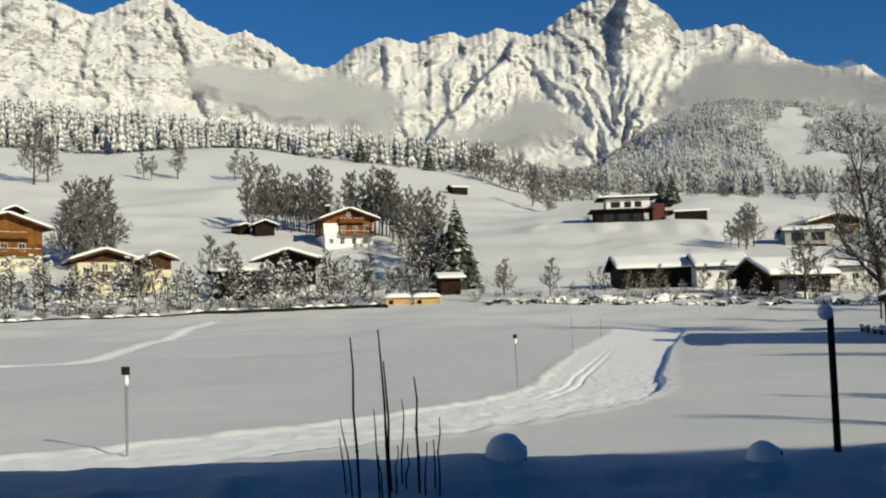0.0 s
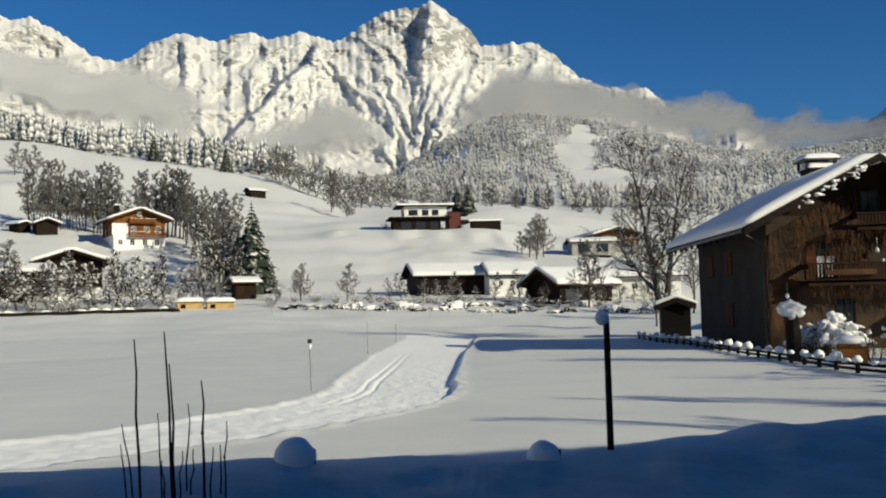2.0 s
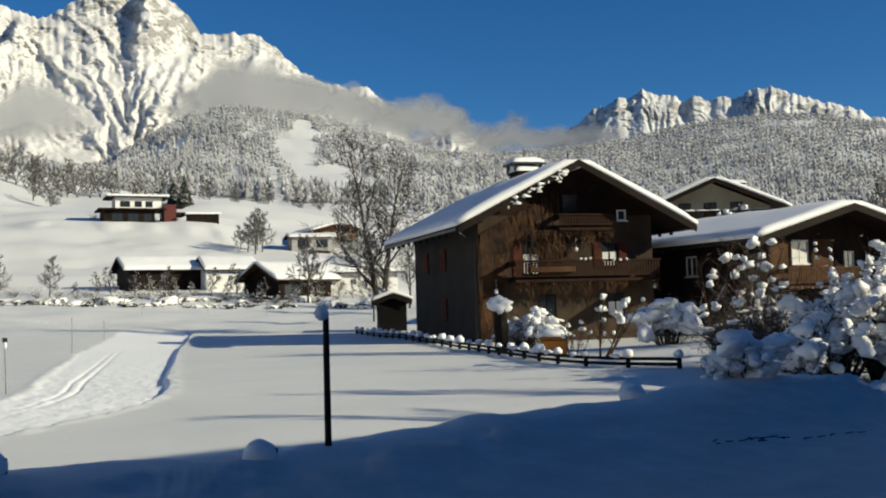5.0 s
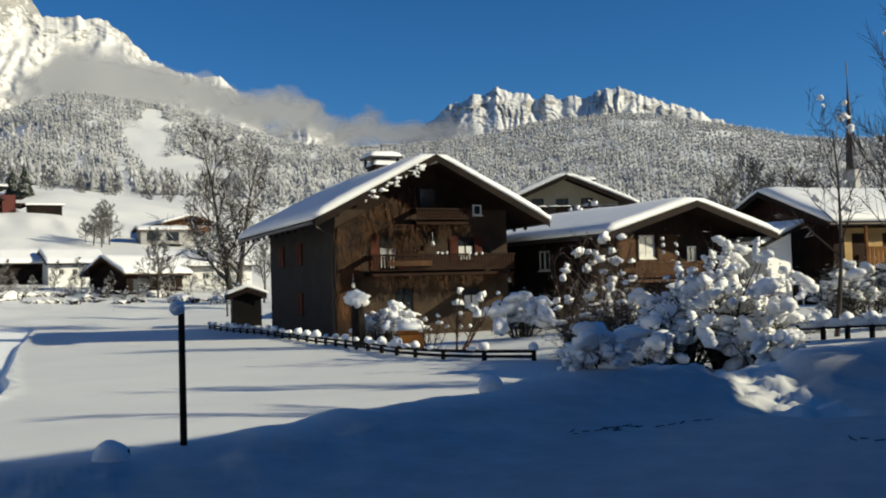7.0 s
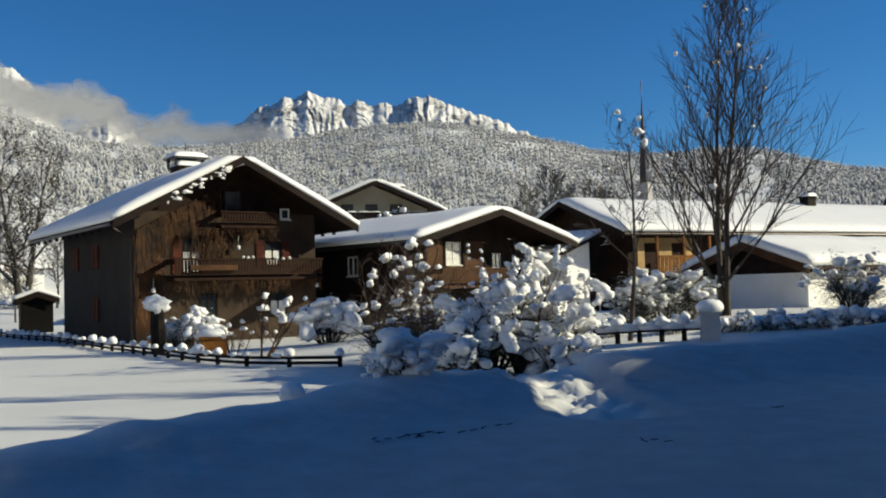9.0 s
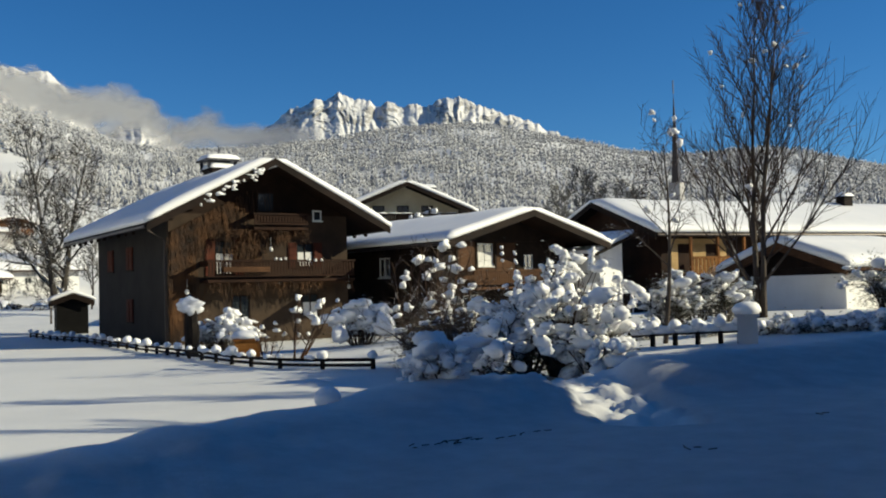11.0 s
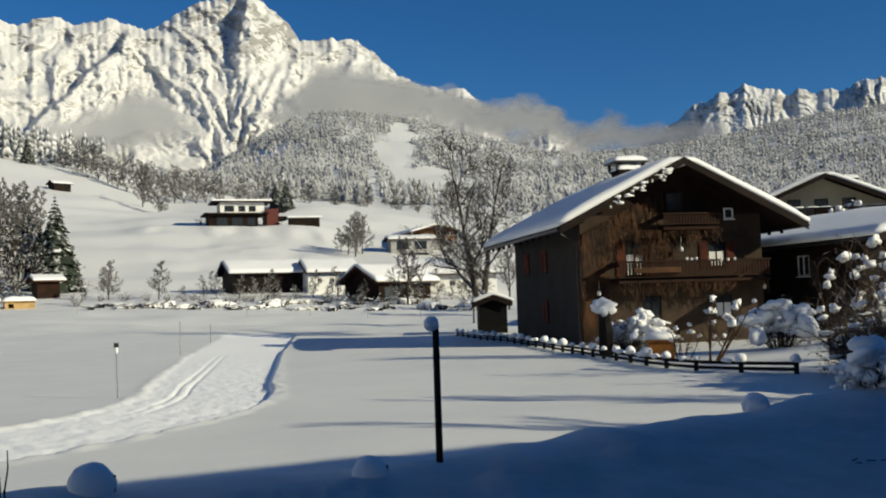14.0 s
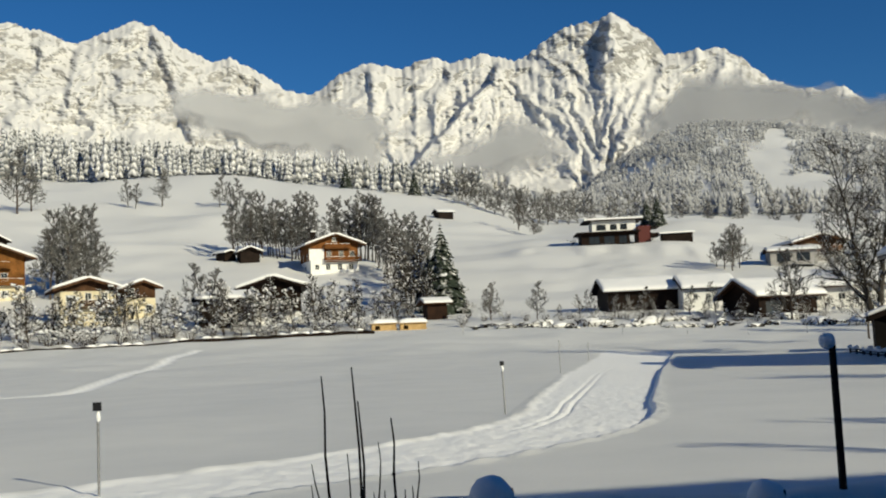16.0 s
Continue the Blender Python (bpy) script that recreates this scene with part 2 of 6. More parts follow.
BANK_X = [-40, -4, 0, 2.0, 3.5, 4.05, 5.1, 5.45, 5.65, 5.95, 8.1, 9.0, 10.4, 12.0, 12.7, 13.7, 14.3, 15.6, 17.8, 20.2, 22.8, 45]
BANK_Y = [9.5, 8.7, 8.6, 8.75, 8.98, 9.12, 9.37, 9.47, 9.54, 9.65, 10.2, 10.36, 10.57, 10.36, 10.23, 10.04, 9.93, 9.67, 9.17, 8.66, 8.2, 8]
BANK_Z = [0.75, 0.82, 0.85, 0.77, 0.74, 0.77, 0.79, 0.83, 0.835, 0.80, 0.76, 0.86, 0.94, 0.85, 0.68, 0.70, 0.97, 1.0, 0.98, 1.03, 1.14, 1.3]
TRAIL = [(-40, 8), (-14, 12.6), (-6.9, 15.4), (-4.6, 16.6), (-2.6, 18.0), (-0.5, 19.8), (1.4, 21.8), (3.0, 24.4), (4.3, 28), (5.3, 33), (6.9, 40.5), (10.4, 56.5), (13.6, 69), (16.4, 80), (17.6, 88), (16.5, 96), (12, 102), (6.5, 106.5), (-2, 111), (-14, 118)]
TRAIL_WIDE = ([18, 24, 31, 40, 56, 80, 90, 100], [1.8, 1.75, 1.6, 1.95, 2.3, 2.6, 2.0, 0.9])  # half its width, by y
TRAIL_B = [(-46, 50), (-30, 53.5), (-23, 57.5), (-21.4, 62), (-21.8, 68), (-23.3, 78.6), (-24.8, 90.7), (-25.7, 104), (-25.5, 112)]

GAP = [(18.0, 15.0), (15.6, 12.6), (13.9, 10.8), (13.2, 10.0), (12.3, 8.9), (11.4, 7.9), (10.8, 7.2)]  # a trampled way through the bank


def catmull(pts, n=12):
    p = np.array([pts[0], *pts, pts[-1]], float)
    t = np.linspace(0, 1, n, endpoint=False)[:, None]
    out = [0.5 * (2 * b + (c - a) * t + (2 * a - 5 * b + 4 * c - d) * t ** 2 + (3 * b - a - 3 * c + d) * t ** 3) for a, b, c, d in zip(p, p[1:], p[2:], p[3:])]
    return np.concatenate([*out, p[-1:]])


def side_of(line, x, y):
    """The signed distance from a line (positive on its right), and how far along it that is."""
    best, signed, along = np.full(x.shape, 1e9), np.zeros(x.shape), np.zeros(x.shape)
    run = 0.0
    for (ax, ay), (bx, by) in zip(line, line[1:]):
        dx, dy = bx - ax, by - ay
        n = math.hypot(dx, dy)
        t = np.clip(((x - ax) * dx + (y - ay) * dy) / n ** 2, 0, 1)
        ex, ey = x - ax - t * dx, y - ay - t * dy
        d = np.hypot(ex, ey)
        near = d < best
        best = np.where(near, d, best)
        signed = np.where(near, np.where(dx * ey - dy * ex < 0, d, -d), signed)
        along = np.where(near, run + t * n, along)
        run += n
    return signed, along


trail_line, trail_b_line = catmull(TRAIL, 10), catmull(TRAIL_B, 5)


def fine_table():
    """The table drawn out on a fine grid and blurred, so that slopes run into one another."""
    az, lr = np.arange(-44, 80, 0.5), np.arange(math.log(80), math.log(3500), 0.02)
    rows = np.array([np.interp(az, LAND_AZ, row) for row in LAND_EL])
    T = np.array([np.interp(lr, np.log(LAND_R), rows[:, j]) for j in range(len(az))]).T
    for axis, sigma in ((0, 3.0), (1, 4.0)):
        k = np.arange(-12, 13)
        w = np.exp(-(k / sigma) ** 2 / 2)
        w /= w.sum()
        pad = np.pad(T, [(12, 12) if i == axis else (0, 0) for i in (0, 1)], mode="edge")
        T = sum(wi * np.take(pad, np.arange(T.shape[axis]) + i, axis) for i, wi in enumerate(w))
    return az, lr, T


TAZ, TLR, TEL = fine_table()


def spline_table(az, lr):
    a, b = np.clip((az - TAZ[0]) / 0.5, 0, len(TAZ) - 1.001), np.clip((lr - TLR[0]) / 0.02, 0, len(TLR) - 1.001)
    j, i = a.astype(int), b.astype(int)
    u, t = a - j, b - i
    return TEL[i, j] * (1 - t) * (1 - u) + TEL[i + 1, j] * t * (1 - u) + TEL[i, j + 1] * (1 - t) * u + TEL[i + 1, j + 1] * t * u


def packed_snow(x, y):
    """How far the snow is rolled flat by the trail machine, 0 to 1."""
    s, run = side_of(trail_line, x, y)
    t, _ = side_of(trail_b_line, x, y)
    wide = np.abs(s) - np.interp(y, *TRAIL_WIDE) - 0.15 * (s < 0) * pnoise(run / 1.3, run * 0, 9)
    return np.maximum(smooth(1 - wide / 0.4) * (np.hypot(x, y) > 9) * (1 - smooth((np.hypot(x, y) - 84) / 10)), smooth((0.7 - np.abs(t)) / 0.3))


def land(x, y, fine=True):
    """The height of the snow at a place."""
    x, y = np.asarray(x, float), np.asarray(y, float)
    r, az = np.hypot(x, y), np.degrees(np.arctan2(x, y))
    az = np.clip(np.where(az > 140, -40, az), -40, 75)
    el = spline_table(az, np.log(np.maximum(r, 95)))
    far = EYE + np.maximum(r, 95) * np.tan(np.radians(el))
    garden = 0.75 * smooth((x - 20) / 20) * (1 - smooth((y - 26) / 14)) + 0.25 * smooth((x - 20) / 5) * (1 - smooth((y - 26) / 10))
    field = 0.10 * fbm(x / 17, y / 17, 3, 3) + garden
    yb, zb = np.interp(x, BANK_X, BANK_Y), np.interp(x, BANK_X, BANK_Z)
    lump = 0.03 * fbm(x / 0.9, y / 0.9, 3, 11) + 0.02 * fbm(x / 2.7, y / 2.7, 2, 5)
    d = y - yb
    road = 0.55 + 0.02 * fbm(x / 1.5, y / 1.5, 3, 21)
    climb = smooth(1 + d / 3.2)
    clods = 0.045 * fbm(x / 0.5, y / 0.5, 4, 27) * climb * smooth(-d / 0.9)
    front = road + (zb - road) * climb + lump * climb + clods
    behind = field + (zb + lump - field) * (1 - smooth(d / 2.6))
    near = np.where(d < 0, front, behind) + 0.10 * fbm(x / 0.3, y / 0.3, 3, 17) * np.exp(-(((x - 12) / 1.6) ** 2 + ((y - 9.3) / 1.3) ** 2))
    t, _ = side_of(GAP, x, y)
    ways = smooth(1 - (np.abs(t) - 0.4) / 0.55)
    near = near + ways * (np.minimum(near, 0.44 + 0.11 * np.maximum(y - 8.6, 0)) - near) + 0.15 * ways * fbm(x / 0.5, y / 0.5, 4, 23)
    z = near + (far - near) * smooth((r - 62) / 33)
    hill = smooth((r - 150) / 150)
    z = z + hill * (3.5 * fbm(x / 90, y / 90, 3, 31)) + 0.22 * smooth((r - 60) / 40) * fbm(x / 11, y / 11, 2, 8)
    # drifted ledges across the meadow
    z = z + smooth((r - 135) / 25) * (1 - smooth((r - 360) / 60)) * (0.55 * fbm(x / 55, y / 16, 3, 61) + 0.25 * ridged(x / 70, y / 24, 2, 63))
    shelf = smooth((az - 3.5) / 3) * smooth((16.5 - az) / 2)
    z = z + shelf * (1.1 * smooth((r - 226 - 5 * pnoise(az / 1.5, az * 0, 12) + 1.2 * (az - 10)) / 5) - 1.1 * smooth((r - 236) / 60)) + 0.35 * shelf * ridged(az / 5, r / 13, 2, 66) * smooth((r - 165) / 20) * smooth((228 - r) / 20)
    if fine:
        s, run = side_of(trail_line, x, y)
        wide = np.interp(y, *TRAIL_WIDE) + 0.06 * pnoise(run / 9.0, run * 0, 4)
        far_off = smooth((r - 30) / 40)
        rim = np.where(s < 0, 0.45 + 0.25 * pnoise(run / 1.1, s, 2), 0.13 + 0.0014 * r)
        out = np.abs(s) - wide
        inside = smooth(1 - out / rim)
        tex = 0.03 * fbm(x / 0.5, y / 0.3, 3, 14) * inside
        depth = 0.02 + (0.11 + 0.05 * smooth((run - 46) / 26)) * np.clip((s + 2.4) / 4.4, 0, 1)
        groove = sum(np.exp(-((s - c) / 0.055) ** 2) for c in (-0.95, -0.62))
        berm = 0.03 * np.exp(-((out - 0.25) / 0.22) ** 2) * (1 + 1.6 * pnoise(run / 0.6, s * 2, 6)) * (1 - far_off)
        fade = smooth((r - 8) / 3) * (1 - smooth((r - 104) / 10))
        z = z + fade * (-depth * inside + (tex - 0.05 * groove * inside * smooth((r - 22) / 6)) * (1 - far_off) + berm)
        s, run = side_of(trail_b_line, x, y)
        z = z - 0.10 * smooth((0.6 - np.abs(s)) / 0.3) + 0.10 * np.exp(-((s + 0.8) / 0.3) ** 2)
    return z


def ground_at(x, y):
    return float(land(np.array([x]), np.array([y]))[0])


az_cols = np.radians(np.concatenate([np.arange(-30, -6, 0.28), np.arange(-6, 4, 0.13), np.arange(4, 17, 0.075), np.arange(17, 77, 0.28), np.arange(78, 328, 4.0)]))
r_rows = np.concatenate([[0.01, 1.5, 3, 4.5], np.arange(6, 14, 0.18), np.arange(14, 26, 0.16), np.arange(26, 62, 0.22), np.geomspace(62.2, 80, 26), np.arange(80.5, 128, 0.55), np.geomspace(129, 330, 66), np.geomspace(336, 3400, 66)])
R_, A_ = np.meshgrid(r_rows, az_cols, indexing="ij")
X_, Y_ = R_ * np.sin(A_), R_ * np.cos(A_)
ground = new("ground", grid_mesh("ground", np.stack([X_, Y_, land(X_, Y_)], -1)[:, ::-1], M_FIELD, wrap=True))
ground.data.attributes.new("packed", "FLOAT", "POINT").data.foreach_set("value", packed_snow(X_, Y_)[:, ::-1].reshape(-1).astype(np.float32))
# slightly paler snow beyond about 118 metres, its edge uneven
ground.data.attributes.new("far_pale", "FLOAT", "POINT").data.foreach_set("value", smooth((R_ + 9 * fbm(X_ / 30, Y_ / 30, 2, 5) - 118) / 12)[:, ::-1].reshape(-1).astype(np.float32))
# shade put into the snow's grey, on the road and its bank
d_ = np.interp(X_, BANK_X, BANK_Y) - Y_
ground.data.attributes.new("road_shade", "FLOAT", "POINT").data.foreach_set("value", (smooth((d_ + 0.6) / 1.6) * smooth((np.abs(side_of(GAP, X_, Y_)[0]) - 0.35) / 0.35) * (R_ < 90))[:, ::-1].reshape(-1).astype(np.float32))
tagged(ground, "snow covered field, meadow and hills with a groomed ski trail", "snow field", kind="structure")

# ---- the mountains ----
k = Nodes("alpine_rock_and_snow")
at = k.n("Attribute")
at.attribute_name = "rock"
v = k.coords()
strata = k.noise(k.coords(scale=(0.22, 0.22, 1.5)), 0.035, 6, 0.65)
chute = k.noise(k.coords(scale=(1.0, 1.0, 0.45)), 0.022, 10, 0.72, 0.4)
speck = k.noise(k.coords(scale=(1.0, 1.0, 0.7)), 0.05, 6, 0.7)
rockcol = k.mix(k.grey(strata, 0.3, 0.7), (0.15, 0.148, 0.145), (0.40, 0.385, 0.365))
edge = k.math("ADD", at.outputs["Fac"], k.math("ADD", k.math("MULTIPLY", k.math("SUBTRACT", chute, 0.5), 1.7), k.math("MULTIPLY", k.math("SUBTRACT", strata, 0.5), 1.2)))
edge = k.math("ADD", edge, k.math("MULTIPLY", k.math("SUBTRACT", speck, 0.5), 0.9))
k.bump(k.math("ADD", chute, k.math("MULTIPLY", speck, 0.5)), 0.3, 8.0)
M_ALP = k.done(k.mix(k.grey(edge, 0.40, 0.66), (0.645, 0.632, 0.615), rockcol), 0.85)


def buttress(A, E, line, push, left, right):
    """A step in the face: rock to the right of a falling line stands forward, then eases back."""
    d = A - np.interp(E, [p[1] for p in line], [p[0] for p in line]) - 0.10 * fbm(E * 2.1, A * 0.6, 3, 5)
    lo, hi = line[0][1], line[-1][1]
    return push * smooth(d / left + 1) * np.exp(-np.maximum(d, 0) / right) * smooth((E - lo) / 0.7 + 0.5) * smooth((hi - E) / 0.5 + 0.5)


def mountain(name, label, ridge, r_top, r_foot, el_foot, seed, rocky, steps=(), lean=((-60, 0), (80, 0)), rough=1.0, spread=1.0, cols=900, rows=300):
    """A range whose crest runs through the named summits (azimuth, height over the eye's level in degrees)."""
    az = np.linspace(ridge[0][0], ridge[-1][0], cols)
    crest = np.interp(az, [p[0] for p in ridge], [p[1] for p in ridge])
    crest = crest + 0.10 * fbm(az * 1.7, az * 0, 4, seed, 0.6) + 0.07 * ridged(az * 2.3, az * 0, 3, seed + 2)
    s = np.concatenate([np.linspace(0, 1, rows), 1 + np.linspace(0.02, 0.35, 12)])
    S, A = np.meshgrid(s, az, indexing="ij")
    T = np.clip(S, 0, 1)
    E = el_foot + (crest - el_foot) * T ** 0.92 - np.maximum(S - 1, 0) * 12
    k = r_top / 57.3
    # fall lines lean one way or the other from face to face
    tilt = np.interp(A, [p[0] for p in lean], [p[1] for p in lean])
    F = A + tilt * (15.0 - E) + 0.8 * fbm(A / 1.8, E / 1.5, 3, seed + 7, 0.6) + 0.17 * fbm(A / 0.45, E / 0.4, 3, seed + 8, 0.6)
    spurs = ridged(F / 2.8 / spread, E / 3.6, 2, seed + 9, 0.45)
    gully = ridged(F / 1.1 / spread, E / 2.4, 3, seed + 12, 0.55)
    flute = ridged(F / 0.30, E / 1.1, 2, seed + 14, 0.5)
    crag = fbm(A / 0.30, E / 0.22, 4, seed + 15, 0.6)
    strata = ridged(A / 3.0 + 3, (E + 0.04 * A + 0.12 * fbm(A / 0.8, E / 0.8, 2, seed + 4)) / 0.34, 2, seed + 18, 0.5)
    stone = np.clip(rocky(A, E, crest - E), 0, 1)
    out = rough * k * (0.60 * spurs + 0.15 * gully * (1 + 0.8 * fbm(A / 1.5, E / 1.5, 2, seed + 31)) + (0.012 + 0.02 * stone) * flute + (0.014 + 0.09 * stone) * crag + 0.09 * stone * strata)
    for line, push, left, right in steps:
        out = out + k * buttress(A, E, line, push, left, right)
    out = out * smooth(T / 0.08) * (1 - 0.5 * smooth((T - 0.93) / 0.07)) * (S <= 1)
    R = r_foot + (r_top - r_foot) * S - out
    X, Y = R * np.sin(np.radians(A)), R * np.cos(np.radians(A))
    P = np.stack([X, Y, EYE + R * np.tan(np.radians(E))], -1)
    me = grid_mesh(name, P[:, ::-1], M_ALP)
    # bare rock where the face is too steep to hold snow
    nrm = np.cross(np.gradient(P, axis=1), np.gradient(P, axis=0))
    up = np.abs(nrm[..., 2]) / np.maximum(np.linalg.norm(nrm, axis=-1), 1e-6)
    rock = 0.70 - 1.05 * up + 0.62 * stone + 0.35 * smooth((gully - 0.6) / 0.9) * fbm(F / 0.5, E / 0.8, 3, seed + 20, 0.6)
    me.attributes.new("rock", "FLOAT", "POINT").data.foreach_set("value", np.clip(rock, -1, 2)[:, ::-1].reshape(-1).astype(np.float32))
    return tagged(new(name, me), label, "mountain", kind="structure")


MASSIF = [(-46, 15), (-30, 17.0), (-23.5, 16.9), (-22.4, 17.3), (-20.1, 16.8), (-18.8, 16.4), (-17.5, 17.0), (-15.8, 17.7), (-14.8, 17.5), (-13.4, 16.5), (-11.7, 15.7), (-10.5, 15.85), (-8.8, 15.05), (-7.6, 14.2), (-6.3, 13.85), (-5.67, 14.1), (-4.6, 14.9), (-2.7, 15.65), (-0.75, 15.1), (0.2, 15.65), (1.3, 15.75), (1.9, 15.35), (3.9, 15.8), (5.6, 15.3), (6.4, 15.5), (7.6, 16.4), (8.7, 17.0), (10.6, 17.1), (11.15, 17.4), (11.8, 17.25), (12.6, 16.55), (13.55, 15.95), (14.2, 14.9), (15.8, 15.05), (17.4, 14.9), (18.4, 14.25), (19.8, 12.95), (20.9, 12.45), (22.4, 12.1), (23.4, 12.2), (24.6, 11.0), (26.1, 8.9), (27.2, 9.6), (28.2, 10.1), (29.3, 9.2), (31, 8.0), (34, 6)]
EASTERN = [(28, 5), (33, 8.2), (35.4, 9.75), (36.35, 10.55), (37.0, 10.6), (37.6, 11.0), (38.2, 10.95), (39.05, 11.4), (39.9, 11.0), (40.5, 11.05), (41.2, 10.6), (41.8, 10.85), (42.6, 10.5), (43.2, 10.75), (44, 10.5), (44.8, 10.9), (45.95, 11.05), (47.2, 10.45), (49.8, 9.55), (54, 7.6), (62, 6.5), (75, 4.5)]
STEPS = (
    ([(10.6, 13.9), (10.75, 14.6), (10.95, 15.5), (11.3, 17.2)], 1.6, 0.6, 2.2),
    ([(10.4, 9.6), (10.2, 11.8), (10.75, 13.3), (10.6, 14.0)], 0.45, 0.3, 1.4),
    ([(-0.3, 9.8), (0.75, 11.1), (1.7, 11.7), (2.95, 13.25), (4.5, 14.35), (4.7, 15.2)], 1.9, 0.34, 2.6),
    ([(-2.2, 11.4), (-2.6, 12.6), (-2.5, 14.0), (-2.7, 15.4)], 0.8, 0.35, 1.6),
    ([(-0.2, 11.4), (0.0, 14.4)], 0.5, 0.3, 1.2),
    ([(1.9, 14.2), (1.9, 15.4)], 0.5, 0.3, 1.2),
    ([(7.4, 11.4), (5.6, 14.3)], 0.5, 0.25, 0.8),
    ([(11.2, 10.0), (13.2, 13.8)], 0.6, 0.4, 1.0),
    ([(12.6, 10.6), (14.2, 14.6)], 0.7, 0.5, 1.6),
    ([(-12.6, 11.5), (-14.6, 17.3)], 1.2, 0.6, 2.6),
    ([(-19.5, 12.5), (-18.6, 16.2)], 0.9, 0.5, 2.2),
)
LEAN = ((-46, 0.3), (-16, 0.5), (-9, -0.2), (-3, 0.05), (0.5, 0.1), (2.5, 0.7), (4.0, 0.9), (5.0, -0.8), (8.5, -0.9), (10, -0.2), (11.2, 0.5), (13, 0.9), (17, 0.8), (30, 0.6))
mountain("mountain_range", "snow covered rocky alpine range under a blue sky", MASSIF, 2600, 2060, 7.2, 2,
         lambda A, E, down: np.maximum(0.78 * smooth((A - 7.0) / 0.8) * smooth((14.4 - A) / 0.5) * smooth((E - 14.0) / 0.5) * smooth((fbm(A / 0.7 + E / 0.9, E / 0.8, 3, 79) + 0.5) / 0.55), np.maximum(0.8 * smooth((1.5 - down) / 0.9) * smooth((A + 6.5) / 1.0) * smooth((fbm(A / 1.6, E / 1.2, 3, 77) + 0.35) / 0.5), 0.5 * smooth((-5.5 - A) / 3.0) * smooth((E - 11.5) / 2.0))), STEPS, LEAN)
mountain("mountain_ridge", "distant snow streaked rocky ridge", EASTERN, 3900, 3350, 5.5, 40, lambda A, E, down: 0.85 * smooth((2.0 - down) / 0.9) * smooth((fbm(A / 1.2, E / 0.9, 3, 78) + 0.4) / 0.5),
         (([(36.6, 8.5), (37.2, 11.0)], 0.8, 0.4, 1.6), ([(44.6, 9.0), (45.5, 11.0)], 0.6, 0.3, 1.4)), ((28, 0.8), (36, 1.2), (39, 1.0), (41, -1.0), (44, -1.0), (46, 1.0), (60, 0.8)), 0.62, 0.62, 700, 220)

# ---- building kit ----
class Geo:
    """Vertices and faces of one part."""
    def __init__(self):
        self.v, self.f = [], []

    def add(self, verts, faces):
        o = len(self.v)
        self.v += [tuple(p) for p in verts]
        self.f += [tuple(o + i for i in f) for f in faces]
        return self

    def box(self, x0, x1, y0, y1, z0, z1):
        p = [(x0, y0, z0), (x1, y0, z0), (x1, y1, z0), (x0, y1, z0), (x0, y0, z1), (x1, y0, z1), (x1, y1, z1), (x0, y1, z1)]
        return self.add(p, [(3, 2, 1, 0), (4, 5, 6, 7), (0, 1, 5, 4), (1, 2, 6, 5), (2, 3, 7, 6), (3, 0, 4, 7)])

    def slab(self, pts, thick):
        """A flat polygon (list of points) given thickness along its normal."""
        p = [Vector(q) for q in pts]
        n = (p[1] - p[0]).cross(p[2] - p[0]).normalized() * thick
        c = len(p)
        faces = [tuple(range(c - 1, -1, -1)), tuple(range(c, 2 * c))] + [(i, (i + 1) % c, c + (i + 1) % c, c + i) for i in range(c)]
        return self.add([*p, *[q + n for q in p]], faces)

    def tube(self, path, radii, n=6, cap=True):
        rings = []
        path = [Vector(p) for p in path]
        for i, p in enumerate(path):
            d = (path[min(i + 1, len(path) - 1)] - path[max(i - 1, 0)]).normalized()
            a = d.orthogonal().normalized()
            b = d.cross(a)
            r = radii[i] if isinstance(radii, (list, tuple)) else radii
            rings.append([p + (a * math.cos(2 * math.pi * j / n) + b * math.sin(2 * math.pi * j / n)) * r for j in range(n)])
        faces = [(i * n + j, i * n + (j + 1) % n, (i + 1) * n + (j + 1) % n, (i + 1) * n + j) for i in range(len(path) - 1) for j in range(n)]
        if cap:
            faces += [tuple(range(n - 1, -1, -1)), tuple(range((len(path) - 1) * n, len(path) * n))]
        return self.add([q for r in rings for q in r], faces)

    def blob(self, c, size, seed=0, seg=10, rings=7, rough=0.15, flat=0.0, turn=None):
        """A lump with an uneven surface; flat cuts its underside level."""
        c, v = Vector(c), []
        for i in range(rings + 1):
            th = math.pi * i / rings
            for j in range(seg):
                ph = 2 * math.pi * j / seg
                d = Vector((math.sin(th) * math.cos(ph), math.sin(th) * math.sin(ph), math.cos(th)))
                o = Vector((seed * 3.1, seed * 1.7, 0))
                k = 1 + rough * (noise.noise(d * 1.5 + o) + 0.6 * noise.noise(d * 3.3 + o))
                p = Vector((d.x * size[0] * k, d.y * size[1] * k, d.z * size[2] * k))
                if turn:
                    p.rotate(turn)
                if flat:
                    p.z = max(p.z, -size[2] * (1 - flat))
                v.append(c + p)
        f = [(i * seg + j, i * seg + (j + 1) % seg, (i + 1) * seg + (j + 1) % seg, (i + 1) * seg + j)[::-1] for i in range(rings) for j in range(seg)]
        return self.add(v, f)


def part(name, geo, material, parent=None, label="", shade=False):
    ob = new(name, mesh_from(name, geo.v, geo.f, material, shade))
    if parent:
        ob.parent = parent
    if label:
        ob["label"] = label
    return ob


def root(name, place, yaw, label, category, group="", kind=""):
    """An Empty at a thing's base."""
    ob = new(name)
    ob.matrix_basis = pose(*place, 0, 0, yaw)
    return tagged(ob, label, category, group, kind)


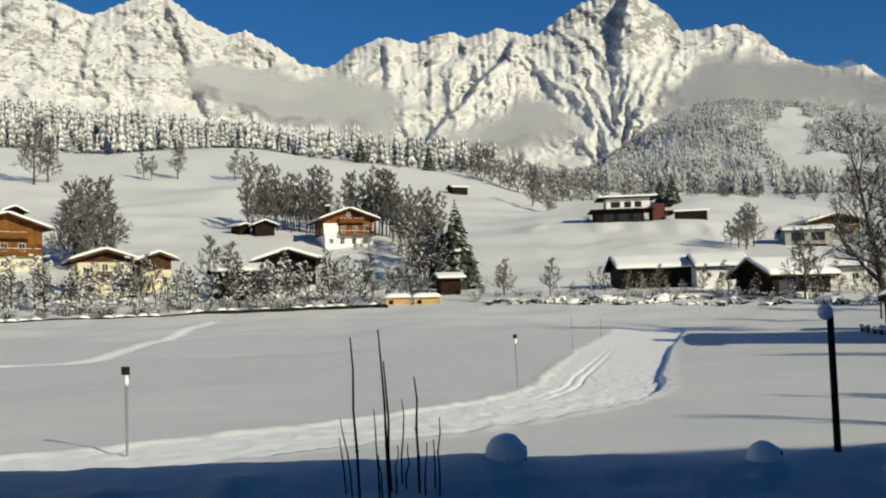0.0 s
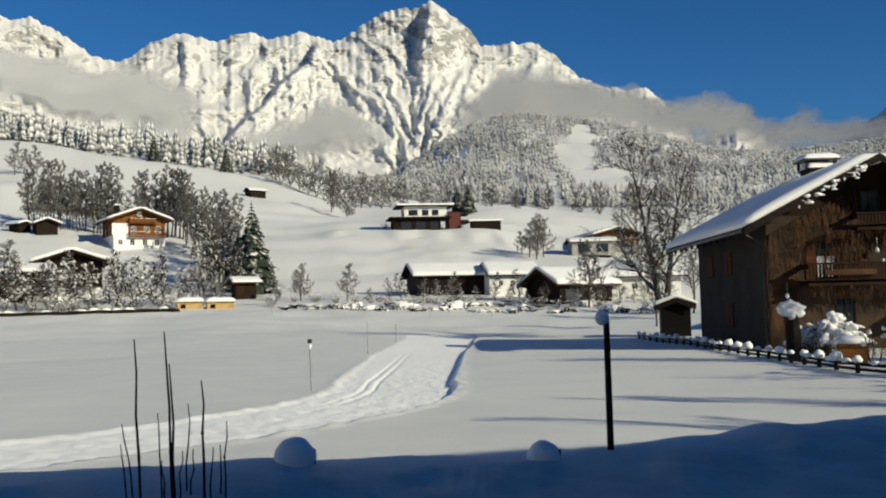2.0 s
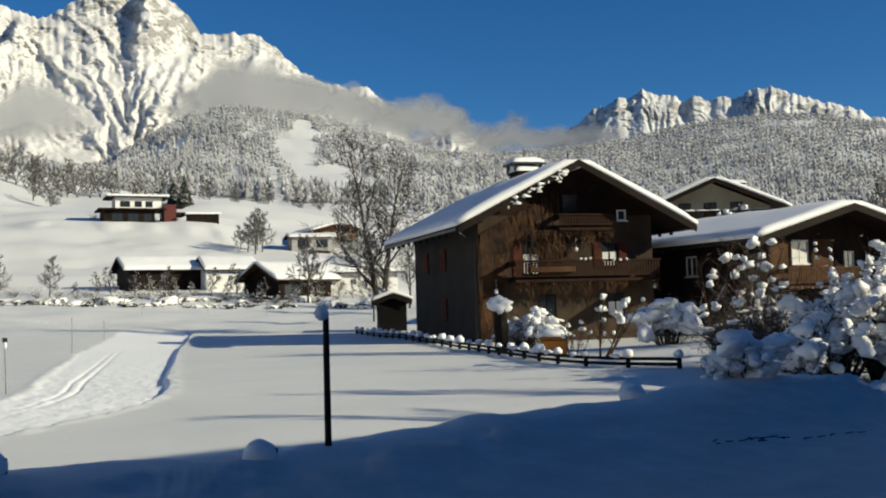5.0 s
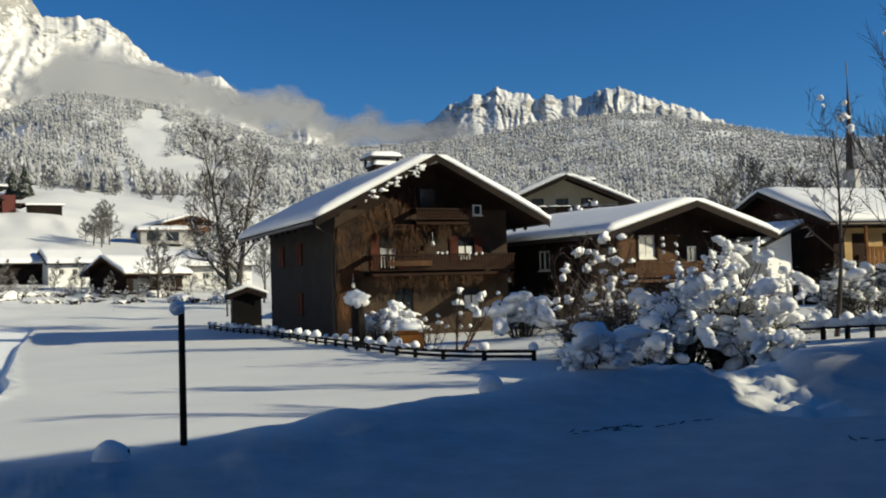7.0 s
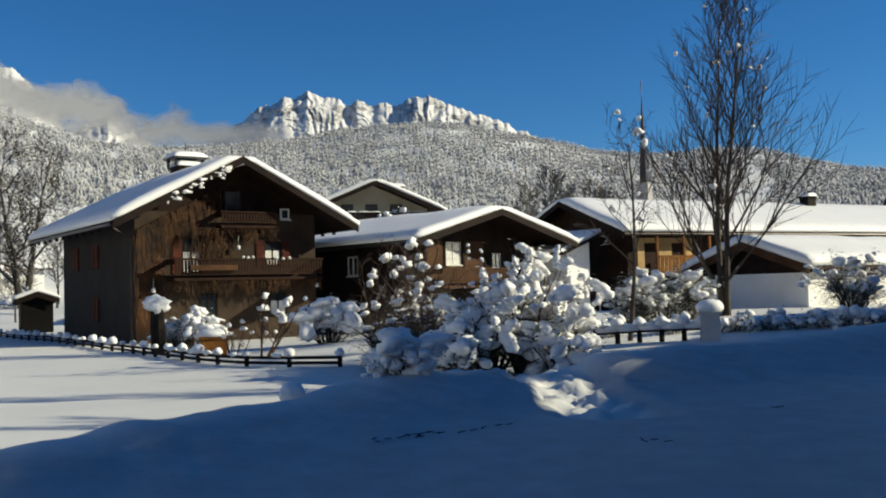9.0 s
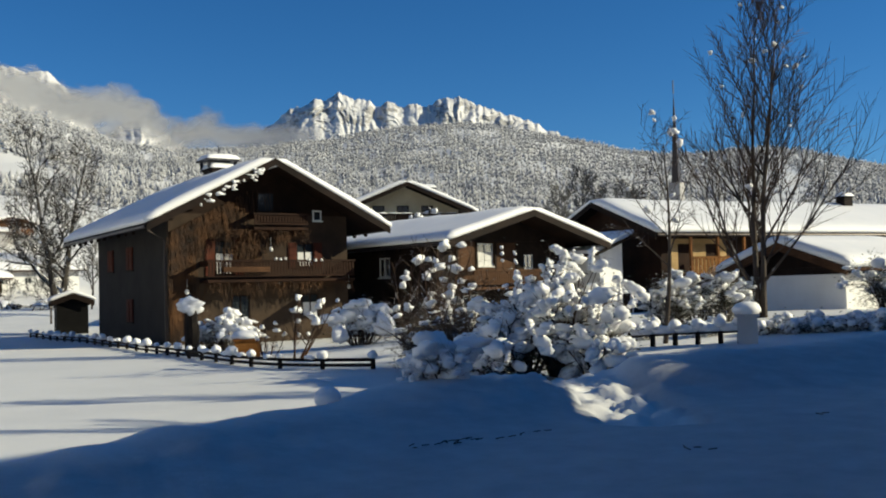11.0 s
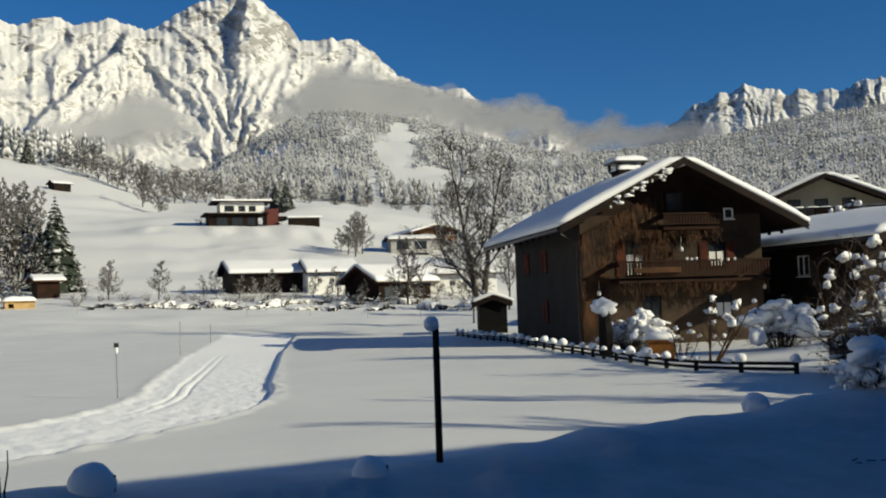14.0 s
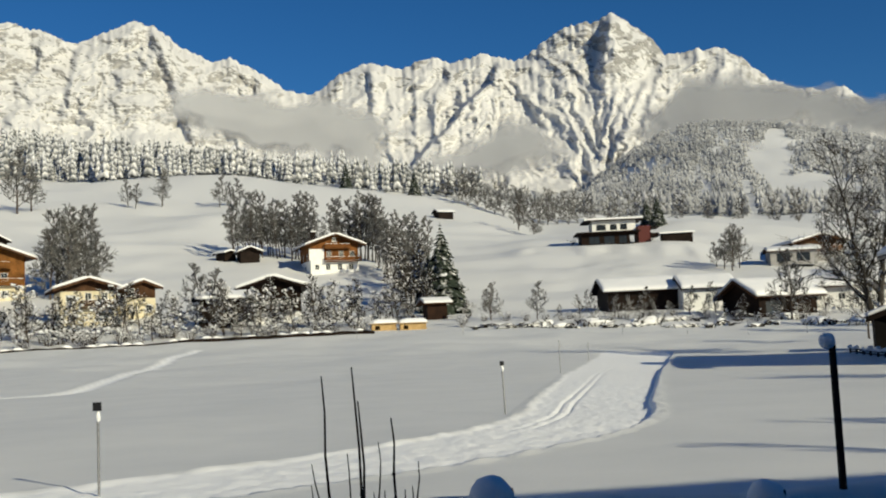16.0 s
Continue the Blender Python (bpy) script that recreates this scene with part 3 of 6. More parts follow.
def pierced(g, x0, x1, z0, z1, y0, y1, holes):
    """A wall along x with real openings (x0, x1, z0, z1), in one piece."""
    xs = sorted({x0, x1, *[h[0] for h in holes], *[h[1] for h in holes]})
    zs = sorted({z0, z1, *[h[2] for h in holes], *[h[3] for h in holes]})
    solid = {}
    for i in range(len(xs) - 1):
        for j in range(len(zs) - 1):
            mx, mz = (xs[i] + xs[i + 1]) / 2, (zs[j] + zs[j + 1]) / 2
            solid[i, j] = not any(h[0] < mx < h[1] and h[2] < mz < h[3] for h in holes)
    ids, verts, faces = {}, [], []
    def at(i, j, k):
        if (i, j, k) not in ids:
            ids[i, j, k] = len(verts)
            verts.append((xs[i], (y0, y1)[k], zs[j]))
        return ids[i, j, k]
    for (i, j), full in solid.items():
        if not full:
            continue
        a, b, c, d = ((i, j), (i + 1, j), (i + 1, j + 1), (i, j + 1))
        faces.append(tuple(at(*p, 0) for p in (a, b, c, d)))
        faces.append(tuple(at(*p, 1) for p in (d, c, b, a)))
        for (p, q), n in (((b, a), (i, j - 1)), ((c, b), (i + 1, j)), ((d, c), (i, j + 1)), ((a, d), (i - 1, j))):
            if not solid.get(n):
                faces.append((at(*p, 0), at(*q, 0), at(*q, 1), at(*p, 1)))
    return g.add(verts, faces)


def turned(g, yaw, at=(0, 0, 0)):
    """The same part turned about z and moved."""
    m = pose(*at, 0, 0, yaw)
    g.v = [tuple(m @ Vector(p)) for p in g.v]
    return g


def window(parent, x, z, w, h, y, yaw=0, origin=(0, 0, 0), shutters=None, frame=None, curtain=False, bars=True):
    """A window set into a wall whose outer face lies at y, looking towards -y."""
    b, x0, x1 = 0.07, x - w / 2, x + w / 2
    panes = [(x0 + b, x - 0.03, z + b, z + h - b), (x + 0.03, x1 - b, z + b, z + h - b)] if bars else [(x0 + b, x1 - b, z + b, z + h - b)]
    win = part("window", turned(pierced(Geo(), x0, x1, z, z + h, y + 0.02, y + 0.10, panes), yaw, origin), frame or M_FRAME, parent)
    part("sill", turned(Geo().box(x0 - 0.06, x1 + 0.06, y - 0.08, y + 0.015, z - 0.06, z - 0.003), yaw, origin), frame or M_FRAME, win)
    part("pane", turned(Geo().box(x - w / 2 + b, x + w / 2 - b, y + 0.06, y + 0.075, z + b, z + h - b), yaw, origin), M_GLASS, win, "dark glass pane")
    if curtain:
        c = Geo().box(x - w / 2 + b, x + w / 2 - b, y + 0.045, y + 0.055, z + b, z + h * 0.62)
        part("curtain", turned(c, yaw, origin), M_CLOTH, win, "white curtain behind the glass")
    if shutters:
        for s in (-1, 1):
            g, cx = Geo(), x + s * (w / 2 + w * 0.26)
            g.box(cx - w * 0.24, cx + w * 0.24, y - 0.06, y - 0.01, z - 0.02, z + h + 0.02)
            for i in range(5):
                zz = z + h * (0.1 + 0.18 * i)
                g.box(cx - w * 0.19, cx + w * 0.19, y - 0.085, y - 0.06, zz, zz + h * 0.11)
            part("shutter", turned(g, yaw, origin), shutters, win, "wooden louvred shutter")
    return win


def snow_gable(W, L, eave, ridge, thick, seed, y0, wx=13, wy=22, lift=0.02):
    """Snow lying over both slopes of a gable roof, thick, rounded at its rim and uneven."""
    g, half = Geo(), W / 2
    top, low = [], []
    for i in range(wy + 1):
        for j in range(wx + 1):
            u, t = i / wy * 2 - 1, j / wx * 2 - 1
            u, t = math.copysign(1 - (1 - abs(u)) ** 1.6, u), math.copysign(1 - (1 - abs(t)) ** 1.3, t)
            x, y = t * half, y0 + (u + 1) / 2 * L
            base = ridge - (ridge - eave) * min(1, math.sqrt(t * t + 0.0009))
            wob = noise.noise(Vector((x * 0.35 + seed, y * 0.35, seed * 1.3)))
            rim = max(abs(u) ** (L / 0.22), abs(t) ** (half / 0.18))
            h = thick * (1 + 0.22 * wob) * (0.55 + 0.45 * math.sqrt(max(0.0, 1 - rim)))
            over = 0.06 * noise.noise(Vector((y * 1.3, seed, 0))) if abs(t) > 0.98 else 0
            top.append((x + math.copysign(over, t), y, base + lift + h))
            low.append((x + math.copysign(over, t), y, base + lift))
    n, c = len(top), wx + 1
    f = [(i * c + j, i * c + j + 1, (i + 1) * c + j + 1, (i + 1) * c + j) for i in range(wy) for j in range(wx)]
    f += [tuple(n + q for q in reversed(a)) for a in f]
    edge = [j for j in range(c)] + [i * c + wx for i in range(1, wy + 1)] + [wy * c + j for j in range(wx - 1, -1, -1)] + [i * c for i in range(wy - 1, 0, -1)]
    f += [(a, n + a, n + b, b) for a, b in zip(edge, edge[1:] + edge[:1])]
    return g.add(top + low, f)


def pad(x0, x1, y0, y1, z, h, seed=0, n=10, power=5.0):
    """A cushion of snow on a level top: steep rounded rim, uneven back."""
    v, f = [], []
    for k in (0, 1):
        for i in range(n + 1):
            for j in range(n + 1):
                a, b = i / n * 2 - 1, j / n * 2 - 1
                a, b = math.copysign(1 - (1 - abs(a)) ** 1.7, a), math.copysign(1 - (1 - abs(b)) ** 1.7, b)
                x, y = (x0 + x1) / 2 + a * (x1 - x0) / 2, (y0 + y1) / 2 + b * (y1 - y0) / 2
                top = h * max(0.0, (1 - abs(a) ** power) * (1 - abs(b) ** power)) ** 0.5 * (1 + 0.2 * noise.noise(Vector((x * 1.1 + seed, y * 1.1, seed))))
                v.append((x, y, z + (top if k else 0)))
    c = (n + 1) ** 2
    q = [(i * (n + 1) + j, (i + 1) * (n + 1) + j, (i + 1) * (n + 1) + j + 1, i * (n + 1) + j + 1) for i in range(n) for j in range(n)]
    return Geo().add(v, [tuple(c + w for w in a) for a in q] + [a[::-1] for a in q])


def chimney(parent, x, y, z0, z1, w=0.7, d=0.9, mat=None):
    g = Geo().box(x - w / 2, x + w / 2, y - d / 2, y + d / 2, z0, z1)
    g.box(x - w / 2 - 0.08, x + w / 2 + 0.08, y - d / 2 - 0.08, y + d / 2 + 0.08, z1, z1 + 0.1)
    c = part("chimney", g, mat or M_BARN, parent, "dark chimney stack")
    part("snow_cap", pad(x - w * 0.6, x + w * 0.6, y - d * 0.6, y + d * 0.6, z1 + 0.1, 0.34, x), M_CAP, c, "cushion of snow on the stack", True)


def balcony(parent, x0, x1, z, y, depth=1.1, mat=None, snow=True, step=0.16, rail=0.95):
    """A balcony on a gable wall at y, reaching out towards -y: floor, rails, balusters, snow on the rail."""
    mat = mat or M_TIMBER2
    b = part("balcony", Geo().box(x0, x1, y - depth, y, z - 0.14, z), mat, parent)
    part("handrail", Geo().box(x0 - 0.04, x1 + 0.04, y - depth - 0.05, y - depth + 0.07, z + rail - 0.1, z + rail), mat, b)
    part("lower_rail", Geo().box(x0, x1, y - depth - 0.02, y - depth + 0.04, z + 0.12, z + 0.2), mat, b)
    for s in (x0, x1 - 0.06):
        part("side_rail", Geo().box(s, s + 0.06, y - depth + 0.07, y, z + rail - 0.3, z + rail - 0.02), mat, b)
    n = max(3, int((x1 - x0) / step))
    me = mesh_from("baluster", *(lambda g: (g.v, g.f))(Geo().box(-step * 0.36, step * 0.36, -0.015, 0.015, 0, rail - 0.32).box(-step * 0.2, step * 0.2, -0.02, 0.02, (rail - 0.32) * 0.4, (rail - 0.32) * 0.6)), mat)
    for i in range(n):
        ob = new("baluster", me)
        ob.parent, ob.location = b, (x0 + (i + 0.5) * (x1 - x0) / n, y - depth + 0.01, z + 0.21)
    if snow:
        g = Geo()
        xx = x0
        while xx < x1 - 0.4:
            w = random.uniform(0.5, 1.3)
            g.blob((min(xx + w / 2, x1 - 0.3), y - depth + 0.01, z + rail + 0.03), (w * 0.5, 0.09, random.uniform(0.05, 0.1)), xx, 8, 5, 0.2, 0.6)
            xx += w * random.uniform(0.9, 1.3)
        part("rail_snow", g, M_CAP, b, "snow along the handrail", True)
    return b


def chalet(name, place, yaw, W, L, eave, ridge, label, lower=None, upper=None, split=2.6, over=1.1, front=1.2, thick=0.38,
           windows=(), side_windows=(), far_side=(), balconies=(), stack=None, trim=None, shut=None, seed=1, category="house", group="", gable_windows=(), curtains=(), sunk=0.6, frame=None, shut_on=None, front_wall=None, front_upper=None, side_upper=None, side_frame=None, back=None):
    """A house with a gable roof. Its gable wall lies along x, at y = 0 and looks towards -y; its ridge runs along y.
    Windows are (x, z, w, h), x from the gable's middle; side windows run along the wall at -x, far_side along +x; eave and ridge are the roof's height at its rim and top."""
    h = root(name, place, yaw, label, category, group)
    back = front if back is None else back
    lower, upper, trim = lower or M_PLASTER, upper or M_TIMBER, trim or M_TIMBER2
    hw, slope = W / 2, (ridge - eave) / (W / 2 + over)
    wall_top = ridge - slope * hw - 0.16
    hole = lambda ws: [(x - w / 2, x + w / 2, z, z + hh) for x, z, w, hh in ws]
    t = 0.3
    for nm, z0, z1, mat in (("lower_wall", -sunk, split, lower), ("upper_wall", split, wall_top, upper)):
        if z1 - z0 < 0.05:
            continue
        clip = lambda ws: [(a, b, max(c, z0), min(d, z1)) for a, b, c, d in hole(ws) if c < z1 and d > z0]
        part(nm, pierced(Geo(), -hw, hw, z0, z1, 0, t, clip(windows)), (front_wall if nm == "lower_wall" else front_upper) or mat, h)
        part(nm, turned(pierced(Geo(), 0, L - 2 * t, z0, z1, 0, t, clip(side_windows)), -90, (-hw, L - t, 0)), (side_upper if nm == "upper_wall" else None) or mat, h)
        part(nm, turned(pierced(Geo(), 0, L - 2 * t, z0, z1, 0, t, clip(far_side)), 90, (hw, t, 0)), mat, h)
        part(nm, pierced(Geo(), -hw, hw, z0, z1, L - t, L, ()), mat, h)
    for y in (0, L - t):
        g = Geo()
        tri = [(-hw, wall_top + 0.002), (hw, wall_top + 0.002), (0, ridge - 0.16)]
        g.add([(x, y, z) for x, z in tri] + [(x, y + t, z) for x, z in tri], [(0, 1, 2), (5, 4, 3), (0, 3, 4, 1), (1, 4, 5, 2), (2, 5, 3, 0)])
        part("gable", g, upper, h)
    for s in (-1, 1):
        e = s * (hw + over)
        quad = [(0, -front, ridge - 0.14), (0, L + back, ridge - 0.14), (e, L + back, eave - 0.14), (e, -front, eave - 0.14)]
        part("roof", Geo().slab(quad if s < 0 else quad[::-1], 0.13), trim, h, "wooden roof deck")
        for y in (-front - 0.06, L + back):
            board = [(0, y, ridge - 0.34), (0, y, ridge + 0.02), (e, y, eave + 0.02), (e, y, eave - 0.34)]
            part("bargeboard", Geo().slab(board if s < 0 else board[::-1], 0.06), M_BARN if trim is M_TIMBER else trim, h)
        n = max(4, int(L / 1.2))
        me = mesh_from("rafter_end", *(lambda g: (g.v, g.f))(Geo().box(-0.07, 0.07, -0.07, 0.07, -0.1, 0.1)), trim)
        if W > 8 and place[1] < 120:
            for i in range(n):
                ob = new("rafter_end", me)
                ob.parent, ob.location = h, (e * 0.985, (i + 0.5) * L / n, eave - 0.24)
            part("gutter", Geo().tube([(e * 1.005, -front, eave - 0.12), (e * 1.005, L + back, eave - 0.12)], 0.08, 8), M_COPPER, h, "half-round metal gutter")
    part("roof_snow", snow_gable(W + 2 * over + 0.16, L + front + back + 0.16, eave, ridge, thick, seed, -front - 0.08), M_ROOFSNOW, h, "thick snow cover on the roof", True)
    for i, (x, z, w, hh) in enumerate(windows):
        window(h, x, z, w, hh, 0.0, shutters=shut if shut_on is None or i in shut_on else None, curtain=i in curtains, frame=frame)
    for x, z, w, hh in side_windows:
        window(h, x, z, w, hh, 0.0, -90, (-hw, L - t, 0), frame=side_frame or frame)
    for x, z, w, hh in far_side:
        window(h, x, z, w, hh, 0.0, 90, (hw, t, 0), frame=frame)
    for x, z, w, hh in gable_windows:
        window(h, x, z, w, hh, -0.105, bars=False, frame=frame)
    for b in balconies:
        balcony(h, *b)
    if stack:
        chimney(h, *stack)
    return h
# ---- low clouds hanging on the mountain's flank ----
k = Nodes("grey_cloud")
at = k.n("Attribute")
at.attribute_name = "body"
v = k.coords()
puff = k.math("ADD", k.math("MULTIPLY", k.noise(k.coords(scale=(1, 1, 1.5)), 0.012, 5, 0.5, 0.2), 0.40), k.math("MULTIPLY", k.noise(v, 0.004, 3), 0.60))
dens = k.grey(k.math("ADD", at.outputs["Fac"], k.math("SUBTRACT", puff, 0.5)), 0.0, 0.95)
clear, mixer = k.n("BsdfTransparent"), k.n("MixShader")
k.done((0.39, 0.39, 0.405), 1.0, spec=0.0)
k.link(k.math("MULTIPLY", dens, 0.80), mixer.inputs[0])
k.link(clear.outputs[0], mixer.inputs[1])
k.link(k.b.outputs[0], mixer.inputs[2])
k.link(mixer.outputs[0], k.out.inputs["Surface"])
M_CLOUD = k.m


def cloud(top, under, r, seed, label, thick=1.0):
    """A bank of cloud: three billowed sheets between an upper and a lower rim (azimuth, height in degrees), thin towards their rims."""
    cl = root("cloud", (0, 0, 0), 0, label, "cloud", "clouds on the mountain", "structure")
    az0, az1 = top[0][0], top[-1][0]
    for layer in range(3):
        a, e = np.meshgrid(np.linspace(az0 - 1.2, az1 + 1.2, 150), np.linspace(-0.35, 1.35, 44), indexing="ij")
        hi, lo = np.interp(a, [p[0] for p in top], [p[1] for p in top]), np.interp(a, [p[0] for p in under], [p[1] for p in under])
        height = lo + (hi - lo + 0.3) * e
        rr = r + layer * 45 + 5 * fbm(a / 7, height / 7, 2, seed + layer)
        P = np.stack([rr * np.sin(np.radians(a)), rr * np.cos(np.radians(a)), EYE + rr * np.tan(np.radians(height))], -1)
        me = grid_mesh("cloud_bank", P, M_CLOUD)
        lump = 0.75 * fbm(a / 1.8, height / 1.1, 4, seed + 5 + layer, 0.5)
        inner = np.minimum(np.minimum(hi - height, (height - lo) * 0.8), np.minimum(a - az0, az1 - a) * 0.5)
        body = np.clip(thick * (inner * 1.05 + lump * np.clip(1.0 - inner * 0.6, 0.1, 1)), -0.8, 1.1)
        rim = np.minimum(np.minimum(e + 0.35, 1.35 - e) * 6, np.minimum(a - az0 + 1.2, az1 + 1.2 - a) * 3)
        body = np.where(rim < 1, np.minimum(body, -0.8 + rim), body)
        me.attributes.new("body", "FLOAT", "POINT").data.foreach_set("value", body.reshape(-1).astype(np.float32))
        ob = new("cloud_bank", me)
        ob.parent = cl


cloud([(-14.5, 14.0), (-12, 14.6), (-8.8, 13.9), (-5.2, 13.5), (-2.8, 13.1), (-1.6, 11.6)], [(-14.5, 12.8), (-11, 11.4), (-8.8, 10.6), (-5, 10.2), (-1.6, 9.2)], 1700, 3, "grey cloud bank lying across the mountain flank", 1.35)
cloud([(-0.2, 10.0), (1.0, 10.5), (3.6, 11.2), (4.8, 12.2), (6.2, 12.1), (7.6, 11.3), (8.6, 10.2)], [(-0.2, 8.6), (3, 8.6), (6, 9.0), (8.6, 9.6)], 1660, 5, "small grey cloud before the mountain face")
cloud([(12.4, 11.6), (13.8, 12.4), (15.1, 13.6), (17.7, 13.6), (19.0, 13.3), (20.9, 12.7), (24.0, 11.6), (26.5, 11.5), (28.6, 11.1), (29.9, 9.6)], [(12.4, 9.2), (15.7, 9.4), (18.5, 10.0), (21.5, 10.3), (24, 9.2), (26.5, 9.2), (29.9, 8.8)], 1720, 8, "broad grey cloud over the wooded hill", 1.15)
cloud([(28.4, 9.6), (30.2, 10.0), (31.5, 10.4), (33.2, 9.8), (36.5, 10.0), (38.4, 9.4)], [(28.4, 8.0), (33, 7.8), (38.4, 8.2)], 1780, 12, "thin pale cloud along the ridge", 0.9)
cloud([(16.6, 9.6), (18.2, 10.2), (19.6, 9.4)], [(16.6, 8.4), (18.2, 8.0), (19.6, 8.6)], 1120, 17, "wisp of cloud among the frosted trees", 0.7)
# ---- plants ----
def grow(wood, twigs, p, d, length, r, level, rnd, droop=0.0, up=0.25, kids=5, angle=42, tips=None, sides=5, least=0.0):
    """A limb and, on it, smaller limbs."""
    path, q, way = [Vector(p)], Vector(p), Vector(d).normalized()
    seg = 4 if level > 1 else (2 if level == 1 else 1)
    for i in range(seg):
        way = (way + Vector((rnd.gauss(0, 0.10), rnd.gauss(0, 0.10), rnd.gauss(0, 0.06) + up * 0.25 - droop * 0.2))).normalized()
        q = q + way * (length / seg)
        path.append(q.copy())
    r = max(r, least)
    radii = [r * (1 - 0.75 * i / seg) for i in range(seg + 1)]
    (wood if level > 1 else twigs).tube(path, radii, sides if level > 1 else 3, False)
    if tips is not None and level <= 1:
        tips.append(path[-1])
        tips.append(path[-2])
    if level == 0:
        return
    for i in range(kids):
        t = 0.25 + 0.75 * (i + rnd.random()) / kids
        k = min(int(t * seg), seg - 1)
        at = path[k].lerp(path[k + 1], t * seg - k)
        axis = Vector((rnd.gauss(0, 1), rnd.gauss(0, 1), rnd.gauss(0, 0.4))).normalized()
        side = way.cross(axis).normalized()
        a = radians(angle * rnd.uniform(0.7, 1.25))
        grow(wood, twigs, at, way * math.cos(a) + side * math.sin(a), length * rnd.uniform(0.42, 0.66) * (1.15 - 0.45 * t), r * 0.5 * (1.1 - 0.5 * t), level - 1, rnd, droop, up, kids, angle, tips, max(3, sides - 1), least)


def bare_tree(name, seed, height, label, trunks=1, levels=3, kids=6, angle=40, up=0.3, girth=0.02, bark=None, twig=None, snow=0, snow_size=0.2, facets=(7, 5), group="", start=0.18, category="tree", least=0.0, lean=0.10, reach=1.0):
    """A leafless tree: trunk, limbs and fine twigs, with lumps of snow in it where it carries them."""
    rnd, wood, twigs, tips = random.Random(seed), Geo(), Geo(), []
    for s in range(trunks):
        tilt = Vector((rnd.gauss(0, lean), rnd.gauss(0, lean), 1))
        path, q, way = [], Vector((rnd.gauss(0, 0.1) * (trunks > 1), rnd.gauss(0, 0.1) * (trunks > 1), -0.3)), tilt.normalized()
        n = 9
        for i in range(n + 1):
            path.append(q.copy())
            way = (way + Vector((rnd.gauss(0, 0.05), rnd.gauss(0, 0.05), 0.03))).normalized()
            q = q + way * (height * 0.97 / n)
        r0 = height * girth
        radii = [r0 * (1 - 0.93 * (i / n) ** 0.9) + 0.008 for i in range(n + 1)]
        wood.tube(path, radii, 7, False)
        limbs = int(kids * 2.6)
        for i in range(limbs):
            t = start + (1 - start) * (i + rnd.random() * 0.8) / limbs
            k = min(int(t * n), n - 1)
            at = path[k].lerp(path[k + 1], t * n - k)
            ph = i * 2.4 + rnd.random()
            a = radians(angle * rnd.uniform(0.8, 1.35) * (1.15 - 0.45 * t))
            d = Vector((math.cos(ph) * math.sin(a), math.sin(ph) * math.sin(a), math.cos(a)))
            grow(wood, twigs, at, d, reach * height * rnd.uniform(0.26, 0.40) * (1.12 - 0.75 * t), max(radii[k] * 0.5, 0.012), levels - 1, rnd, 0, up, kids, angle, tips, 5, least)
    tree = new(name)
    tagged(tree, label, category, group)
    part("trunk", wood, bark or M_BARK, tree, "bare trunk and limbs")
    part("crown", twigs, twig or M_TWIG, tree, "fine leafless twigs")
    if snow:
        g = Geo()
        for p in rnd.sample(tips, min(snow, len(tips))):
            s = snow_size * rnd.uniform(0.5, 1.4)
            g.blob(p, (s * rnd.uniform(0.8, 1.7), s * rnd.uniform(0.7, 1.2), s * rnd.uniform(0.6, 0.9)), rnd.random() * 9, *facets, 0.8, 0, Euler((rnd.gauss(0, 0.5), rnd.gauss(0, 0.5), rnd.random() * 6)))
        tagged(part("snow_cover", g, M_CAP, tree, "clumps of snow in the twigs", True), kind="stuff")
    return tree


def conifer(name, seed, height, label, group="", width=0.26, tiers=22):
    """A spruce: trunk and drooping boughs that carry snow."""
    rnd, trunk, boughs = random.Random(seed), Geo(), Geo()
    trunk.tube([(0, 0, -0.3), (0, 0, height * 0.5), (0, 0, height)], [height * 0.018, height * 0.012, 0.02], 7, False)
    for i in range(tiers):
        t = (i + 0.5) / tiers
        z, reach = height * (0.06 + 0.92 * t), height * width * (1 - t) ** 0.85 + 0.12
        n = max(5, int(11 * (1 - t) + 4))
        for j in range(n):
            ph, l = 2 * math.pi * (j + rnd.random() * 0.7) / n, reach * rnd.uniform(0.7, 1.15)
            c, s = math.cos(ph), math.sin(ph)
            w, drop, th = l * 0.30, l * rnd.uniform(0.28, 0.5), 0.06 * l + 0.03
            mk = lambda a, b, h: (c * a - s * b, s * a + c * b, z + h)
            boughs.add([mk(0.02, 0, th), mk(l * 0.55, w, -drop * 0.45), mk(l, 0, -drop), mk(l * 0.55, -w, -drop * 0.45), mk(l * 0.5, 0, -drop * 0.15 + th), mk(l * 0.5, 0, -drop * 0.6 - th),
                        mk(l * 0.85, w * 0.7, -drop * 1.05), mk(l * 0.85, -w * 0.7, -drop * 1.05)],
                       [(0, 4, 1), (0, 3, 4), (4, 6, 1), (4, 2, 6), (4, 7, 2), (4, 3, 7), (0, 1, 5), (5, 3, 0), (1, 6, 5), (6, 2, 5), (2, 7, 5), (7, 3, 5)])
    tree = tagged(new(name), label, "conifer", group)
    part("trunk", trunk, M_BARK, tree)
    part("crown", boughs, M_NEEDLE, tree, "drooping boughs laden with snow")
    return tree


